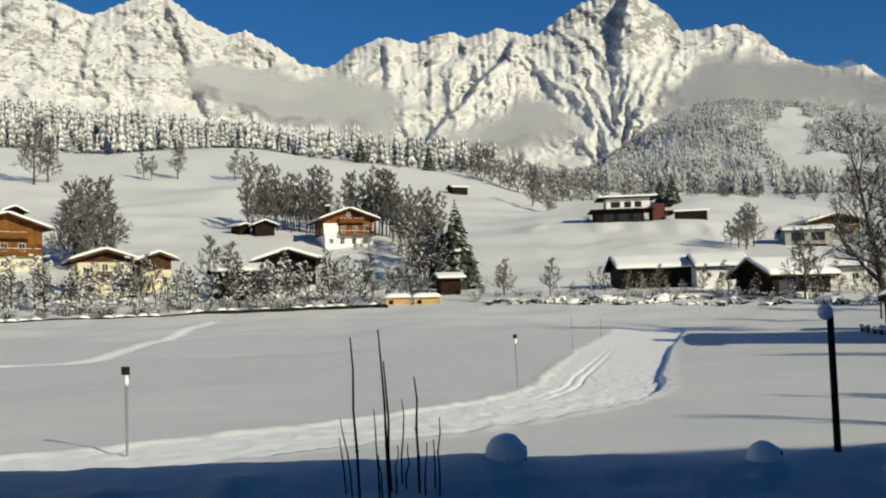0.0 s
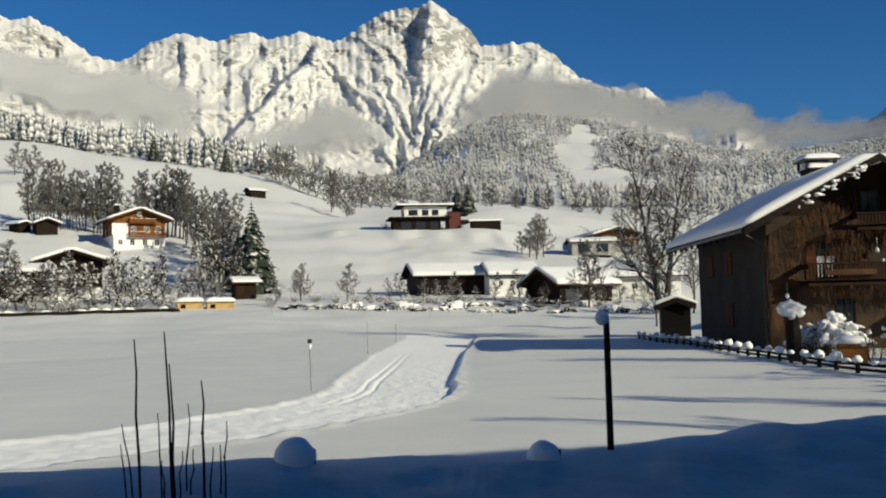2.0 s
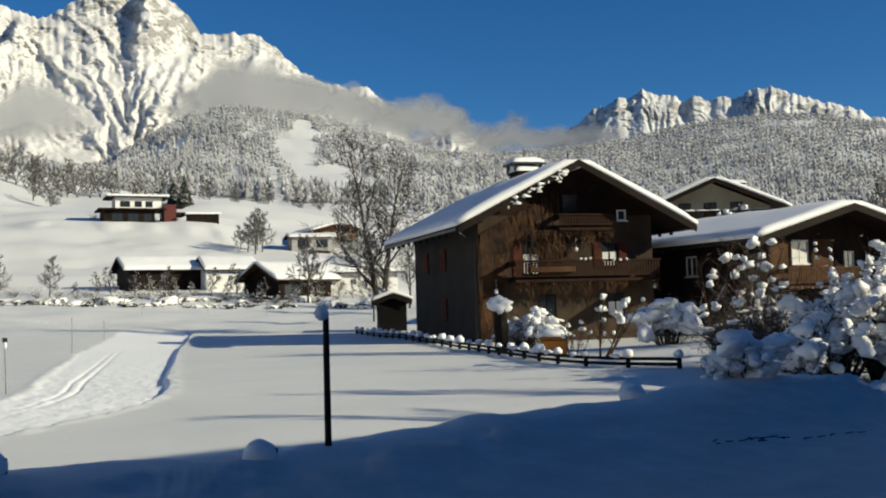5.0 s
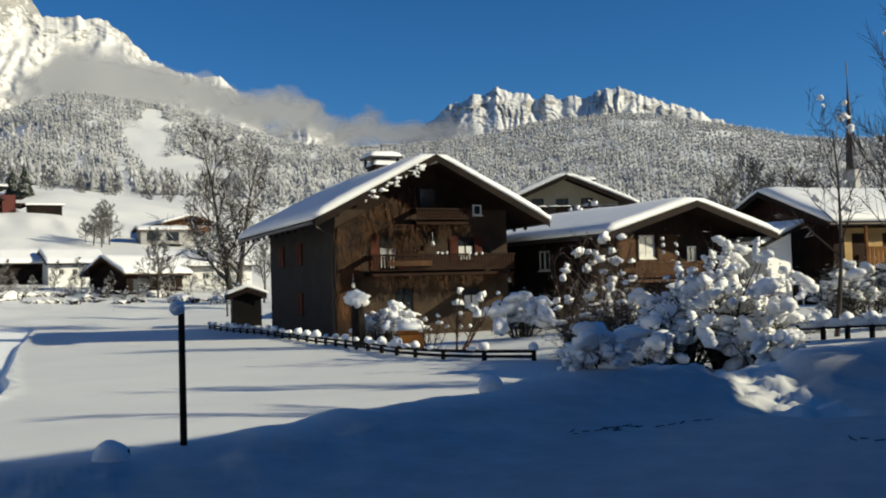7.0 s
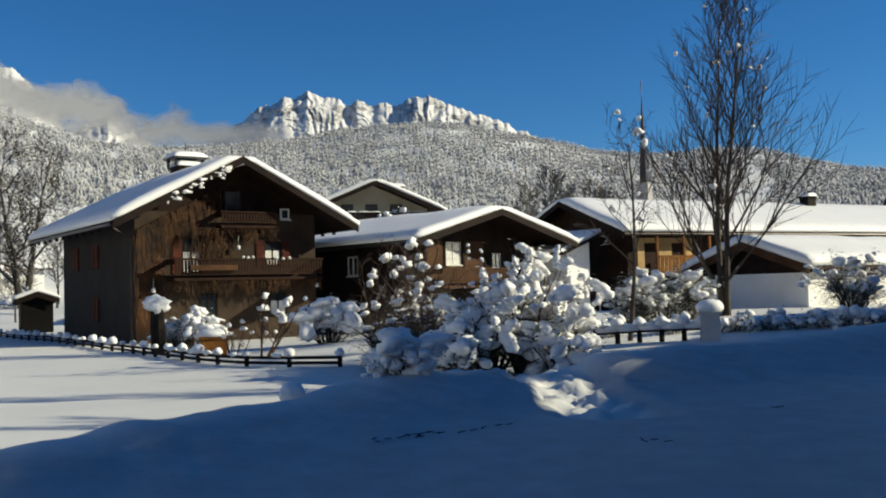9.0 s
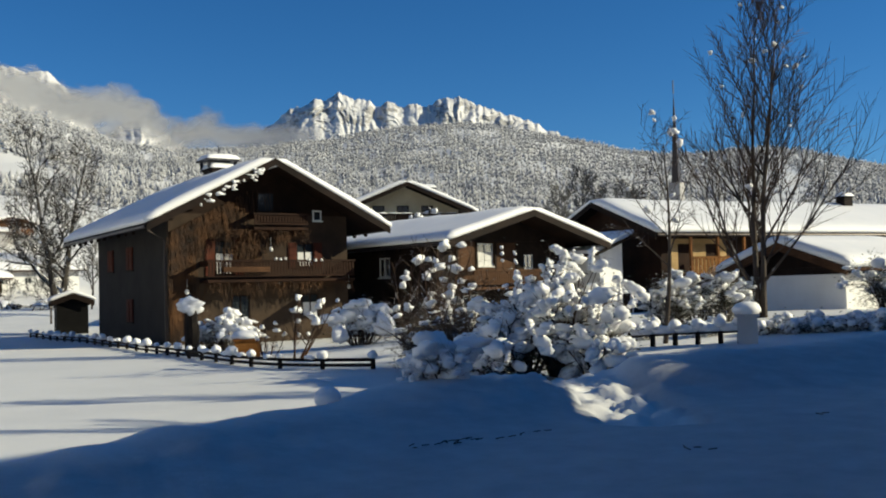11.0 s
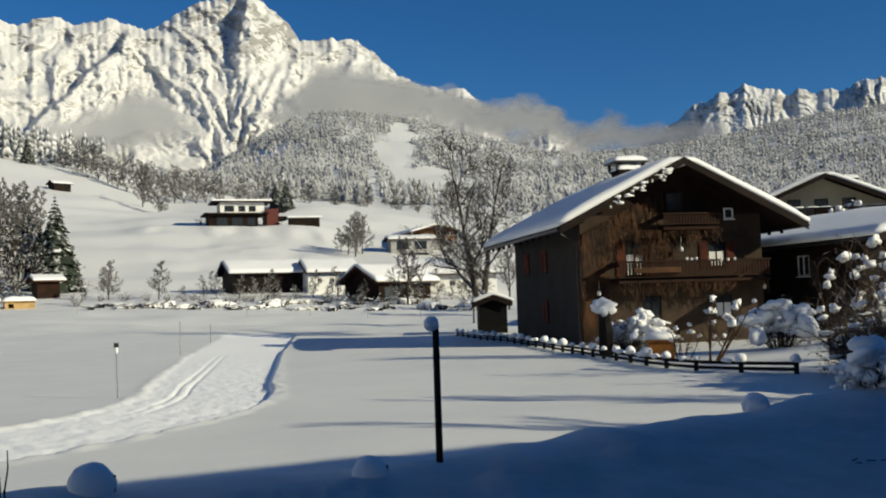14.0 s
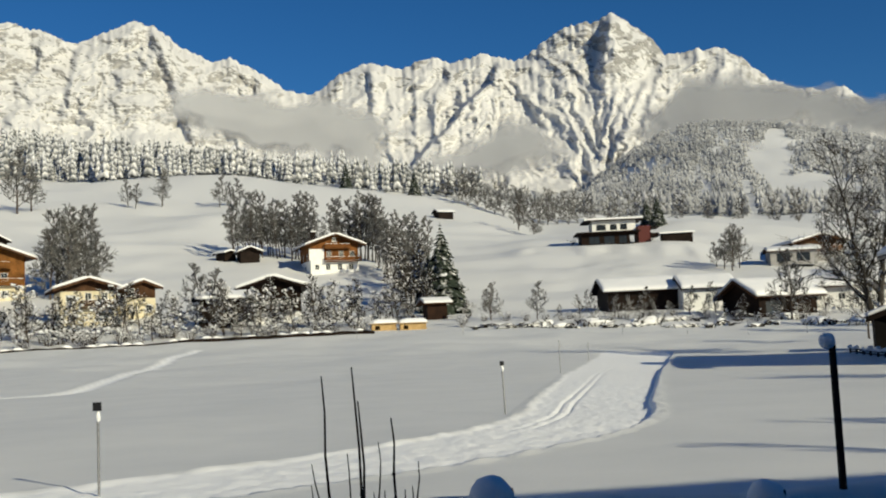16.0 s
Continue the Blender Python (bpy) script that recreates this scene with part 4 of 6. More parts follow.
def snow_bush(name, seed, size, label, lumps=60, lump=0.2, stems=16, leafy=0, twig=None, group="", facets=(8, 6)):
    """A shrub pressed down by snow: arching stems, twigs, leaves and many cushions of snow."""
    rnd, wood, twigs, tips = random.Random(seed), Geo(), Geo(), []
    sx, sy, sz = size
    for i in range(stems):
        ph, out = rnd.random() * 2 * math.pi, rnd.uniform(0.1, 0.8)
        d = Vector((math.cos(ph) * out * sx, math.sin(ph) * out * sy, sz * rnd.uniform(0.6, 1.0)))
        p = Vector((math.cos(ph) * sx * 0.14, math.sin(ph) * sy * 0.14, -0.2))
        grow(wood, twigs, p, d, d.length * 0.92, 0.03 * sz ** 0.5, 2, rnd, 0.25, 0.0, 5, 48, tips, 4)
    bush = tagged(new(name), label, "bush", group)
    part("stem", wood, M_BARK, bush)
    part("twig_tangle", twigs, twig or M_TWIG, bush)
    if leafy:
        g = Geo()
        for i in range(leafy):
            p = rnd.choice(tips) + Vector((rnd.gauss(0, 0.15), rnd.gauss(0, 0.15), rnd.gauss(0, 0.12)))
            a, b = rnd.random() * 6.28, rnd.uniform(0.05, 0.11)
            u, v = Vector((math.cos(a), math.sin(a), rnd.uniform(-0.5, 0.2))) * b, Vector((-math.sin(a), math.cos(a), rnd.uniform(-0.3, 0.3))) * b * 0.45
            g.add([p - u, p + v, p + u, p - v, p + Vector((0, 0, b * 0.2))], [(0, 1, 4), (1, 2, 4), (2, 3, 4), (3, 0, 4), (3, 2, 1, 0)])
        part("foliage", g, M_LEAF, bush, "dark evergreen leaves")
    g = Geo()
    ends = [(tips[q + 1], tips[q]) for q in range(0, len(tips) - 1, 2)]
    ends = sorted(ends, key=lambda e: e[1].z - 0.25 * abs(e[1].x) + rnd.random() * 0.45 * sz)[len(ends) // 4:int(len(ends) * 0.985)]
    for i in range(lumps):
        a, b = rnd.choice(ends)
        s = lump * rnd.choice((0.25, 0.3, 0.35, 0.45, 0.6, 0.8, 1.0, 1.35))
        long = max(s * rnd.uniform(0.9, 1.6), (b - a).length * rnd.uniform(0.35, 0.7))
        w = b - a
        turn = Vector((w.x, w.y, 0.3 * w.z - 0.22 * w.length)).to_track_quat("X", "Z")
        if lumps >= 100:
            # a ridge of snow along the twig, sagging towards its end
            n, fall = rnd.choice((2, 3, 3, 4)), rnd.uniform(0.1, 0.5)
            for q in range(n):
                u = q / (n - 1)
                r_ = s * (0.75 + 0.5 * math.sin(2.2 * u + 0.4)) * rnd.uniform(0.8, 1.1)
                at = a.lerp(b, 0.35 + 0.65 * u) + Vector((0, 0, 0.3 * s - fall * s * 2.2 * u * u))
                g.blob(at, (r_ * 1.45, r_ * 0.85, r_ * 0.72), rnd.random() * 9, *facets, 0.35, 0, turn)
            continue
        g.blob(a.lerp(b, rnd.uniform(0.4, 0.9)) + Vector((0, 0, s * 0.25)), (min(long, 2.4 * s), s * rnd.uniform(0.6, 0.9), s * rnd.uniform(0.5, 0.75)), rnd.random() * 9, *facets, 0.5, 0, turn)
    tagged(part("snow_cover", g, M_CAP, bush, "cushions of snow weighing it down", True), kind="stuff")
    return bush


def plant_at(proto, places, scale=(0.85, 1.2)):
    """Sets the first one in its place and copies it to the others."""
    rnd = random.Random(len(places) * 7 + 1)
    for i, (x, y, *more) in enumerate(places):
        s = more[0] if more else rnd.uniform(*scale)
        m = pose(x, y, ground_at(x, y) - 0.05, 0, 0, rnd.random() * 360) @ Matrix.Diagonal((s, s, s * rnd.uniform(0.95, 1.05), 1))
        if i:
            copy_thing(proto, m)
        else:
            first = m
    proto.matrix_basis = first


def ground_xy(az, r):
    return r * math.sin(radians(az)), r * math.cos(radians(az))


def forest(name, label, count, region, heights, seed, tiers=4, points=7, girth=0.2, material=None):
    """Many snow-laden conifers in one piece; region gives the chance of a tree at (azimuth, distance)."""
    g = np.random.default_rng(seed)
    az, r = g.uniform(-38, 80, count * 14), 380 + 1270 * g.random(count * 14) ** 0.75
    keep = g.random(len(az)) < region(az, r)
    az, r = az[keep][:count], r[keep][:count]
    x, y = r * np.sin(np.radians(az)), r * np.cos(np.radians(az))
    z, n = land(x, y, False), len(az)
    h = g.uniform(*heights, n) * g.choice([0.5, 0.75, 1.0, 1.3], n)
    V, F = [], []
    for t in range(tiers):
        lo, hi, wid = 0.08 + 0.8 * t / tiers, 0.08 + 0.8 * t / tiers + 0.42, girth * (1 - t / tiers * 0.8)
        ang = g.random((n, 1)) * 6.28 + np.arange(2 * points) * math.pi / points
        rad = h[:, None] * wid * np.where(np.arange(2 * points) % 2, 0.5, 1.0) * g.uniform(0.8, 1.2, (n, 2 * points))
        ring = np.stack([x[:, None] + rad * np.cos(ang), y[:, None] + rad * np.sin(ang), z[:, None] + h[:, None] * (lo + np.where(np.arange(2 * points) % 2, 0.06, 0.0))], -1)
        top = np.stack([x + g.normal(0, 0.1, n), y, z + h * min(hi, 1.0)], -1)[:, None]
        base = len(V) * n * (2 * points + 1)
        V.append(np.concatenate([ring, top], 1))
        i = base + np.arange(n)[:, None] * (2 * points + 1)
        j = np.arange(2 * points)
        F.append(np.stack([i + j, i + (j + 1) % (2 * points), i + 2 * points + 0 * j], -1).reshape(-1, 3))
    verts, faces = np.concatenate([v.reshape(-1, 3) for v in V]), np.concatenate(F)
    me = bpy.data.meshes.new(name)
    me.vertices.add(len(verts))
    me.vertices.foreach_set("co", verts.reshape(-1).astype(np.float32))
    me.loops.add(faces.size)
    me.loops.foreach_set("vertex_index", faces.reshape(-1).astype(np.int32))
    me.polygons.add(len(faces))
    me.polygons.foreach_set("loop_start", np.arange(0, faces.size, 3, dtype=np.int32))
    me.materials.append(material or M_FOREST)
    me.update(calc_edges=True)
    return tagged(new(name, me), label, "forest", kind="stuff")


def west_wood(az, r):
    edge = 438 + 14 * pnoise(az / 3, az * 0, 3)
    return (az < 3.5) * (r > edge) * (r < 900) * smooth((r - edge) / 8) * np.where(r < 520, 1.0, 0.45) * (0.75 + 0.6 * pnoise(az / 1.1, r / 40, 2))


def middle_wood(az, r):
    open_ = np.maximum(np.exp(-((az - 19.6 + 0.9 * pnoise(r / 70, az * 0, 4)) / 1.1) ** 2 - ((r - 1040) / 280) ** 2), np.exp(-((az - 21.9 + 0.5 * pnoise(r / 30, az * 0, 6)) / 2.0) ** 2 - ((r - 790 + 12 * (az - 22)) / 115) ** 2))
    return (az > 3.5) * (az < 33) * (r > 500) * (r < 1600) * np.where(open_ > 0.3, 0.0, 0.6 + 1.1 * pnoise(az / 1.3, r / 260, 5) + 0.5 * pnoise(az / 0.5, r / 60, 8))


def east_wood(az, r):
    bare = np.exp(-((az - 63.5) / 1.6) ** 2 - ((r - 900) / 260) ** 2)
    return (az > 30) * (r > 560) * (r < 1600) * np.where(bare > 0.5, 0.05, 0.8 + 0.6 * pnoise(az / 2, r / 150, 6))


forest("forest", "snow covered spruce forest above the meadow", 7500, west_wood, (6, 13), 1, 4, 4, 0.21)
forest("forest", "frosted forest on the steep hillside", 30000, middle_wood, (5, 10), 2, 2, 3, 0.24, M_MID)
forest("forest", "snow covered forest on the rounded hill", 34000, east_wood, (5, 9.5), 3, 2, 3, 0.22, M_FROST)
# ---- the brown chalet beside the field ----
main_place = (29.6, 42.64, 0.12)
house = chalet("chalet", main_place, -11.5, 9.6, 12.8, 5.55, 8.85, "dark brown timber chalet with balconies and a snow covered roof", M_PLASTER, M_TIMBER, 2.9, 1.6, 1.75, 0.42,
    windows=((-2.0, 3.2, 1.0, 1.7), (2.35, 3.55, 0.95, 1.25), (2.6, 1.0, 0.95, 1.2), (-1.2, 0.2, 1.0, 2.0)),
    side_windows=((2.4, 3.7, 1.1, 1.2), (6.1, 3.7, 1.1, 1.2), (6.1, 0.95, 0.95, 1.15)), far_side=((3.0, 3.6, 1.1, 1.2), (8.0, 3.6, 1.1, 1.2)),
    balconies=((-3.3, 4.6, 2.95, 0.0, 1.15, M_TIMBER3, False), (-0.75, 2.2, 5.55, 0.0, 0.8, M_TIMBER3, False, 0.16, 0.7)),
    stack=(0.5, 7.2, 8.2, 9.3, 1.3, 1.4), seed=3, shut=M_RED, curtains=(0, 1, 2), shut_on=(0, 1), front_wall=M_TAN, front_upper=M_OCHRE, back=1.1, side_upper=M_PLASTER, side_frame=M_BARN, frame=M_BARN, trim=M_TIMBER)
legs = Geo().box(-0.5, 1.5, 6.3, 8.1, 9.80, 9.90)
for cx in (-0.35, 1.2):
    for cy in (6.5, 7.75):
        legs.box(cx, cx + 0.15, cy, cy + 0.15, 9.4, 9.80)
part("chimney_cover", legs, M_METAL, house, "metal cover on four legs over the chimney")
part("cover_snow", pad(-0.5, 1.5, 6.3, 8.1, 9.905, 0.34, 3), M_CAP, house, "slab of snow on the chimney cover", True)
part("finial", Geo().tube([(0.5, 7.2, 9.9), (0.5, 7.2, 10.75)], 0.03, 6), M_METAL, house)
for along, low in ((2.4, 3.7), (6.1, 3.7), (6.1, 0.95)):
    for half in (-0.29, 0.29):
        part("side_shutter", turned(Geo().box(along + half - 0.27, along + half + 0.27, -0.07, -0.02, low, low + 1.2).box(along + half - 0.2, along + half + 0.2, -0.09, -0.07, low + 0.1, low + 1.1), -90, (-4.8, 12.5, 0)), M_RED, house, "closed reddish brown shutter")
window(house, 3.05, 5.95, 0.5, 0.55, -0.105, bars=False)
window(house, 0.2, 6.35, 0.95, 1.0, -0.105, bars=False, frame=M_BARN)
for x, z in ((0.2, 3.92), (0.45, 3.9), (0.7, 3.93), (2.0, 3.86), (2.35, 3.84), (2.7, 3.86)):
    part("flower_pot", Geo().blob((x, -1.2, z + 0.02), (0.08, 0.07, 0.07), x, 8, 6, 0.4), M_CLOTH, house, "small pale pot on the balcony rail", True)
for x, z in ((0.25, 4.45), (4.6, 2.5), (-4.1, 2.4)):
    part("hanging_ornament", Geo().tube([(x, -0.5, z + 0.6), (x, -0.5, z + 0.12)], 0.008, 4).blob((x, -0.5, z), (0.1, 0.1, 0.13), z, 8, 6, 0.2), M_CLOTH, house, "pale hanging ornament", True)
part("flower_box", Geo().box(-2.6, -0.2, -1.42, -1.22, 3.3, 3.55), M_TIMBER2, house, "wooden flower box on the balcony")
# ---- unseen row houses added across the road, behind the walk, shading road and bank ----
def row_house():
    h = root("row_house", (8.3, -9.0, 0.5), 0, "unseen long row house added to cast shade, dark timber walls and brown gable roofs", "house")
    sx, sy = math.sin(radians(SUN_AZ)), math.cos(radians(SUN_AZ))
    def block(x0, x1, eave, ridge, ridge1=None):
        ends = (ridge, ridge1 or ridge)
        def at(x, o, z):
            return (x + o * sx, 0.157 * x + o * sy, z)
        n = 5
        g = Geo().add([at(x, *p) for x, top in zip((x0, x1), ends) for p in ((-6, -1.0), (-6, eave), (0, top), (6, eave), (6, -1.0))], [(4, 3, 2, 1, 0), (5, 6, 7, 8, 9)] + [(i, (i + 1) % n, n + (i + 1) % n, n + i) for i in range(n)])
        part("wall", g, M_TIMBER2, h)
        for e in (-1, 1):
            quad = [at(x0 - 0.02, 0, ends[0] + 0.02), at(x1 + 0.02, 0, ends[1] + 0.02), at(x1 + 0.02, e * 6.6, eave - 0.3), at(x0 - 0.02, e * 6.6, eave - 0.3)]
            part("roof", Geo().slab(quad if e > 0 else quad[::-1], -0.12), M_TIMBER2, h)
    block(-8, 15.78, 7.9, 11.55)
    block(15.8, 22.2, 5.0, 8.02, 9.38)
    block(22.22, 48.0, 7.4, 10.7)
    # added walls over the lower roof, leaving a slit that lights the path
    for x0, x1, a, b, top in ((15.8, 18.0, 8.56, 9.12, 11.5), (18.02, 22.2, 9.12, 10.2, 10.68)):
        box = [(x + o * sx, 0.157 * x + o * sy, z) for x, lo in ((x0, a), (x1, b)) for o, z in ((-0.1, lo), (0.1, lo), (0.1, top), (-0.1, top))]
        part("bridge_wall", Geo().add(box, [(3, 2, 1, 0), (4, 5, 6, 7), (0, 1, 5, 4), (1, 2, 6, 5), (2, 3, 7, 6), (3, 0, 4, 7)]), M_TIMBER2, h)


row_house()
# ---- houses beyond the brown chalet ----
def by(az, r):
    """A place by azimuth and distance, with the height of the snow there."""
    x, y = ground_xy(az, r)
    return (x, y, ground_at(x, y))


# near-black walls hold the shade of the eaves in their colour
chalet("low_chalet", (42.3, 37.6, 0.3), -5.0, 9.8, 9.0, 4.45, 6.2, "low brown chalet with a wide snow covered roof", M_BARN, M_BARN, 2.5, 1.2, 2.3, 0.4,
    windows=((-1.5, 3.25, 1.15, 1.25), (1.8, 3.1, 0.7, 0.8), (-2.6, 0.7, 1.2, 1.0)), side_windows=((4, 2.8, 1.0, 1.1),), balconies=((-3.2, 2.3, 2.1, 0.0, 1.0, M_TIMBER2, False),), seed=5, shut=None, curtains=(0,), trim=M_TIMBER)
low = [q for q in scene.objects if q.name == "low_chalet"][0]
part("timber_panel", pierced(Geo(), -3.7, 0.9, 2.5, 4.55, -0.05, -0.004, [(-2.09, -0.91, 3.24, 4.51)]), M_TIMBER2, low, "honey coloured boarding beside the window")
for q in (-3.6, -2.2, -0.8, 0.8):
    part("wall_post", Geo().box(q - 0.07, q + 0.07, -0.1, -0.052, 2.5, 4.56), M_TIMBER, low)
# white annex with a lean-to roof at its side
annex = root("annex", (48.9, 35.2, 0.15), -5.0, "white plastered annex with a snowy lean-to roof", "outbuilding")
g = Geo().add([(-1.0, 0, -0.5), (1.9, 0, -0.5), (1.9, 0, 2.3), (1.0, 0, 2.3), (1.0, 0, 4.8), (-1.0, 0, 4.1), (-1.0, 4, -0.5), (1.9, 4, -0.5), (1.9, 4, 2.3), (1.0, 4, 2.3), (1.0, 4, 4.8), (-1.0, 4, 4.1)],
              [(0, 1, 2, 3, 4, 5), (11, 10, 9, 8, 7, 6), (0, 6, 7, 1), (1, 7, 8, 2), (2, 8, 9, 3), (3, 9, 10, 4), (4, 10, 11, 5), (5, 11, 6, 0)])
part("wall", g, M_WHITE, annex)
part("roof", Geo().slab([(-1.8, -0.5, 3.87), (1.9, -0.5, 5.16), (1.9, 4.4, 5.16), (-1.8, 4.4, 3.87)], 0.14), M_TIMBER, annex)
part("roof_snow", Geo().slab([(-1.75, -0.3, 4.03), (1.8, -0.3, 5.27), (1.8, 4.3, 5.27), (-1.75, 4.3, 4.03)], 0.22), M_ROOFSNOW, annex)
part("door", Geo().box(0.95, 1.7, -0.06, -0.003, 0.0, 1.9), M_BARN, annex, "dark wooden door")
# tall house behind, cream under its gable
chalet("tall_house", by(42.6, 84)[:2] + (0.6,), -30.0, 9.6, 12.0, 8.2, 10.7, "tall dark timber house with a cream wall and snowy roof", M_TIMBER, M_CREAM, 7.3, 1.1, 1.8, 0.4,
    windows=((-2.6, 5.7, 1.3, 1.5), (-0.3, 5.7, 1.3, 1.5), (2.4, 5.7, 1.6, 1.5)), frame=M_BARN, balconies=((-4.4, 4.4, 4.9, 0.0, 1.3, M_TIMBER),), stack=(3.6, 6.0, 9.0, 10.9, 1.2, 1.4), seed=6, trim=M_TIMBER)
tall = [q for q in scene.objects if q.name == "tall_house"][0]
for x in (-2.05, 0.0, 2.1):
    window(tall, x, 7.6, 1.0, 1.3, -0.105, frame=M_BARN)
balcony(tall, -4.6, 4.6, 7.2, 0.0, 1.2, M_TIMBER)
# long dark building whose roof runs to the east
chalet("long_chalet", (53.2, 38.6, 0.3), -109.0 + 0, 11.0, 29.0, 5.0, 7.35, "long dark timber building with a snow covered roof", M_BARN, M_TIMBER3, 1.2, 1.0, 1.0, 0.42,
    far_side=((7.0, 3.0, 1.4, 1.1), (10.0, 3.0, 1.4, 1.1), (14.0, 3.0, 1.4, 1.1), (19.0, 3.0, 1.4, 1.1)), seed=9, stack=(1.0, 20.0, 6.6, 7.9, 0.8, 0.8), trim=M_TIMBER)
lb = root("balcony_bay", (53.84, 31.9, 0.3), -19.0, "honey coloured timber balcony bay below the long roof", "balcony")
part("floor", Geo().box(-2.1, 2.1, -1.2, 0.6, 2.45, 2.6), M_ORANGE, lb)
part("handrail", Geo().box(-2.1, 2.1, -1.2, -1.1, 3.45, 3.57), M_AMBER, lb)
part("back_wall", pierced(Geo(), -2.1, 2.1, 2.5, 4.7, 0.55, 0.62, [(-1.6, -0.5, 2.7, 4.4), (0.5, 1.4, 3.4, 4.4)]), M_PINE, lb)
for i in range(14):
    part("baluster", Geo().box(-2.05 + i * 0.29, -1.84 + i * 0.29, -1.18, -1.13, 2.6, 3.45), M_AMBER, lb)
for i in (-2.0, 0.0, 2.0):
    part("post", Geo().box(i - 0.07, i + 0.07, -1.2, -1.06, -0.4, 4.7), M_ORANGE, lb)
# white garage by the road
chalet("garage", (43.0, 21.3, 0.75), -100.0, 5.6, 10.5, 2.0, 3.2, "white garage with a snow covered gable roof", M_WHITE, M_BARN, 1.75, 0.6, 0.7, 0.42, seed=12, category="garage",
    far_side=((3.2, 0.0, 2.4, 1.7),), frame=M_BARN)
chalet("dark_house", by(71.2, 95)[:2] + (0.8,), -150.0, 11.0, 14.0, 6.4, 8.6, "dark house with a snowy low roof and chimney", M_BARN, M_BARN, 3.0, 1.2, 1.2, 0.4, seed=14, stack=(1.0, 5.0, 7.5, 9.6, 1.0, 1.2))
# church spire far behind the roofs
sp = root("church_tower", by(57.95, 240), 10, "slender dark church spire", "church")
part("tower", Geo().box(-1.3, 1.3, -1.3, 1.3, -1, 21), M_CONCRETE, sp)
part("spire", Geo().add([(0.85, 0.85, 21), (-0.85, 0.85, 21), (-0.85, -0.85, 21), (0.85, -0.85, 21), (0, 0, 42.5)], [(0, 1, 4), (1, 2, 4), (2, 3, 4), (3, 0, 4), (3, 2, 1, 0)]), M_COPPER, sp, "tapering copper spire")
part("finial", Geo().tube([(0, 0, 42), (0, 0, 45)], 0.12, 6), M_METAL, sp)

# ---- the village across the field ----
def facing(az, turn=0):
    """The turn of a house at an azimuth so that its gable looks at the road, then turned further."""
    return -az + turn


chalet("orange_chalet", by(-5.1, 212), facing(-5.1, 14), 11.4, 11.0, 6.4, 9.0, "three storey chalet with honey coloured timber and white walls", M_WHITE, M_ORANGE, 3.0, 1.6, 1.6, 0.5,
    windows=((-4.2, 0.8, 1.0, 1.2), (-4.2, 3.5, 1.0, 1.2), (-1.6, 0.7, 1.1, 1.5), (1.2, 0.7, 1.1, 1.5), (3.9, 0.7, 1.1, 1.5), (-1.3, 3.4, 1.1, 1.7), (1.6, 3.4, 1.1, 1.7), (4.2, 3.4, 1.1, 1.7)),
    balconies=((-2.4, 5.9, 2.7, 0.0, 1.3, M_ORANGE, True, 0.3), (-2.4, 3.6, 5.7, 0.0, 1.2, M_ORANGE, True, 0.3)), side_windows=((3, 3.5, 1.1, 1.2), (7, 3.5, 1.1, 1.2), (5, 0.8, 1.1, 1.2)), gable_windows=((0.0, 7.3, 1.0, 1.0),),
    trim=M_TIMBER2, seed=21, stack=(-3.5, 6.5, 7.6, 10.2, 1.0, 1.0), group="village houses")
o = [q for q in scene.objects if q.name.startswith("orange_chalet")][0]
o.matrix_basis = o.matrix_basis @ Matrix.Diagonal((0.9, 0.9, 0.9, 1))
part("upper_wall", Geo().box(-6.02, -2.5, -0.03, -0.004, 2.99, 5.6), M_WHITE, o, "white plastered corner bay")
chalet("wooden_house", by(-23.4, 184), facing(-24, 20), 13.0, 12.0, 7.4, 10.0, "large honey timber chalet with a snowy roof", M_CREAM, M_AMBER, 2.8, 1.5, 1.5, 0.5,
    windows=((-3, 0.8, 1.1, 1.2), (0, 0.8, 1.1, 1.2), (3, 0.8, 1.1, 1.2), (-3, 3.6, 1.2, 1.4), (0, 3.6, 1.2, 1.4), (3, 3.6, 1.2, 1.4)),
    balconies=((-5.5, 5.5, 3.0, 0.0, 1.3, M_AMBER, True, 0.3), (-4.0, 4.0, 5.8, 0.0, 1.2, M_AMBER, True, 0.3)), trim=M_TIMBER2, seed=22, group="village houses")
chalet("cream_house", by(-18.4, 150), facing(-18.2, 8), 7.4, 8.0, 5.2, 6.7, "cream coloured house with a timber gable, balcony and snowy roof", M_CREAM, M_TIMBER2, 4.9, 1.1, 1.2, 0.4,
    windows=((-2.3, 3.4, 1.4, 1.0), (0.0, 3.3, 0.9, 1.4), (2.2, 3.3, 0.9, 1.4), (-2.1, 0.8, 1.1, 1.1), (1.8, 0.6, 1.4, 1.5)), balconies=((-1.1, 3.6, 2.6, 0.0, 1.1, M_TIMBER2, True, 0.3),), trim=M_TIMBER2, seed=23,
    group="village houses")
chalet("yellow_house", by(-15.7, 156), facing(-15.9, 30), 4.8, 6.0, 4.5, 5.6, "small ochre house behind snowy trees", M_CREAM, M_TIMBER2, 3.0, 0.8, 0.8, 0.4, windows=((-1.5, 3.2, 1.0, 1.2), (1.3, 0.8, 1.0, 1.2)), seed=24, group="village houses")
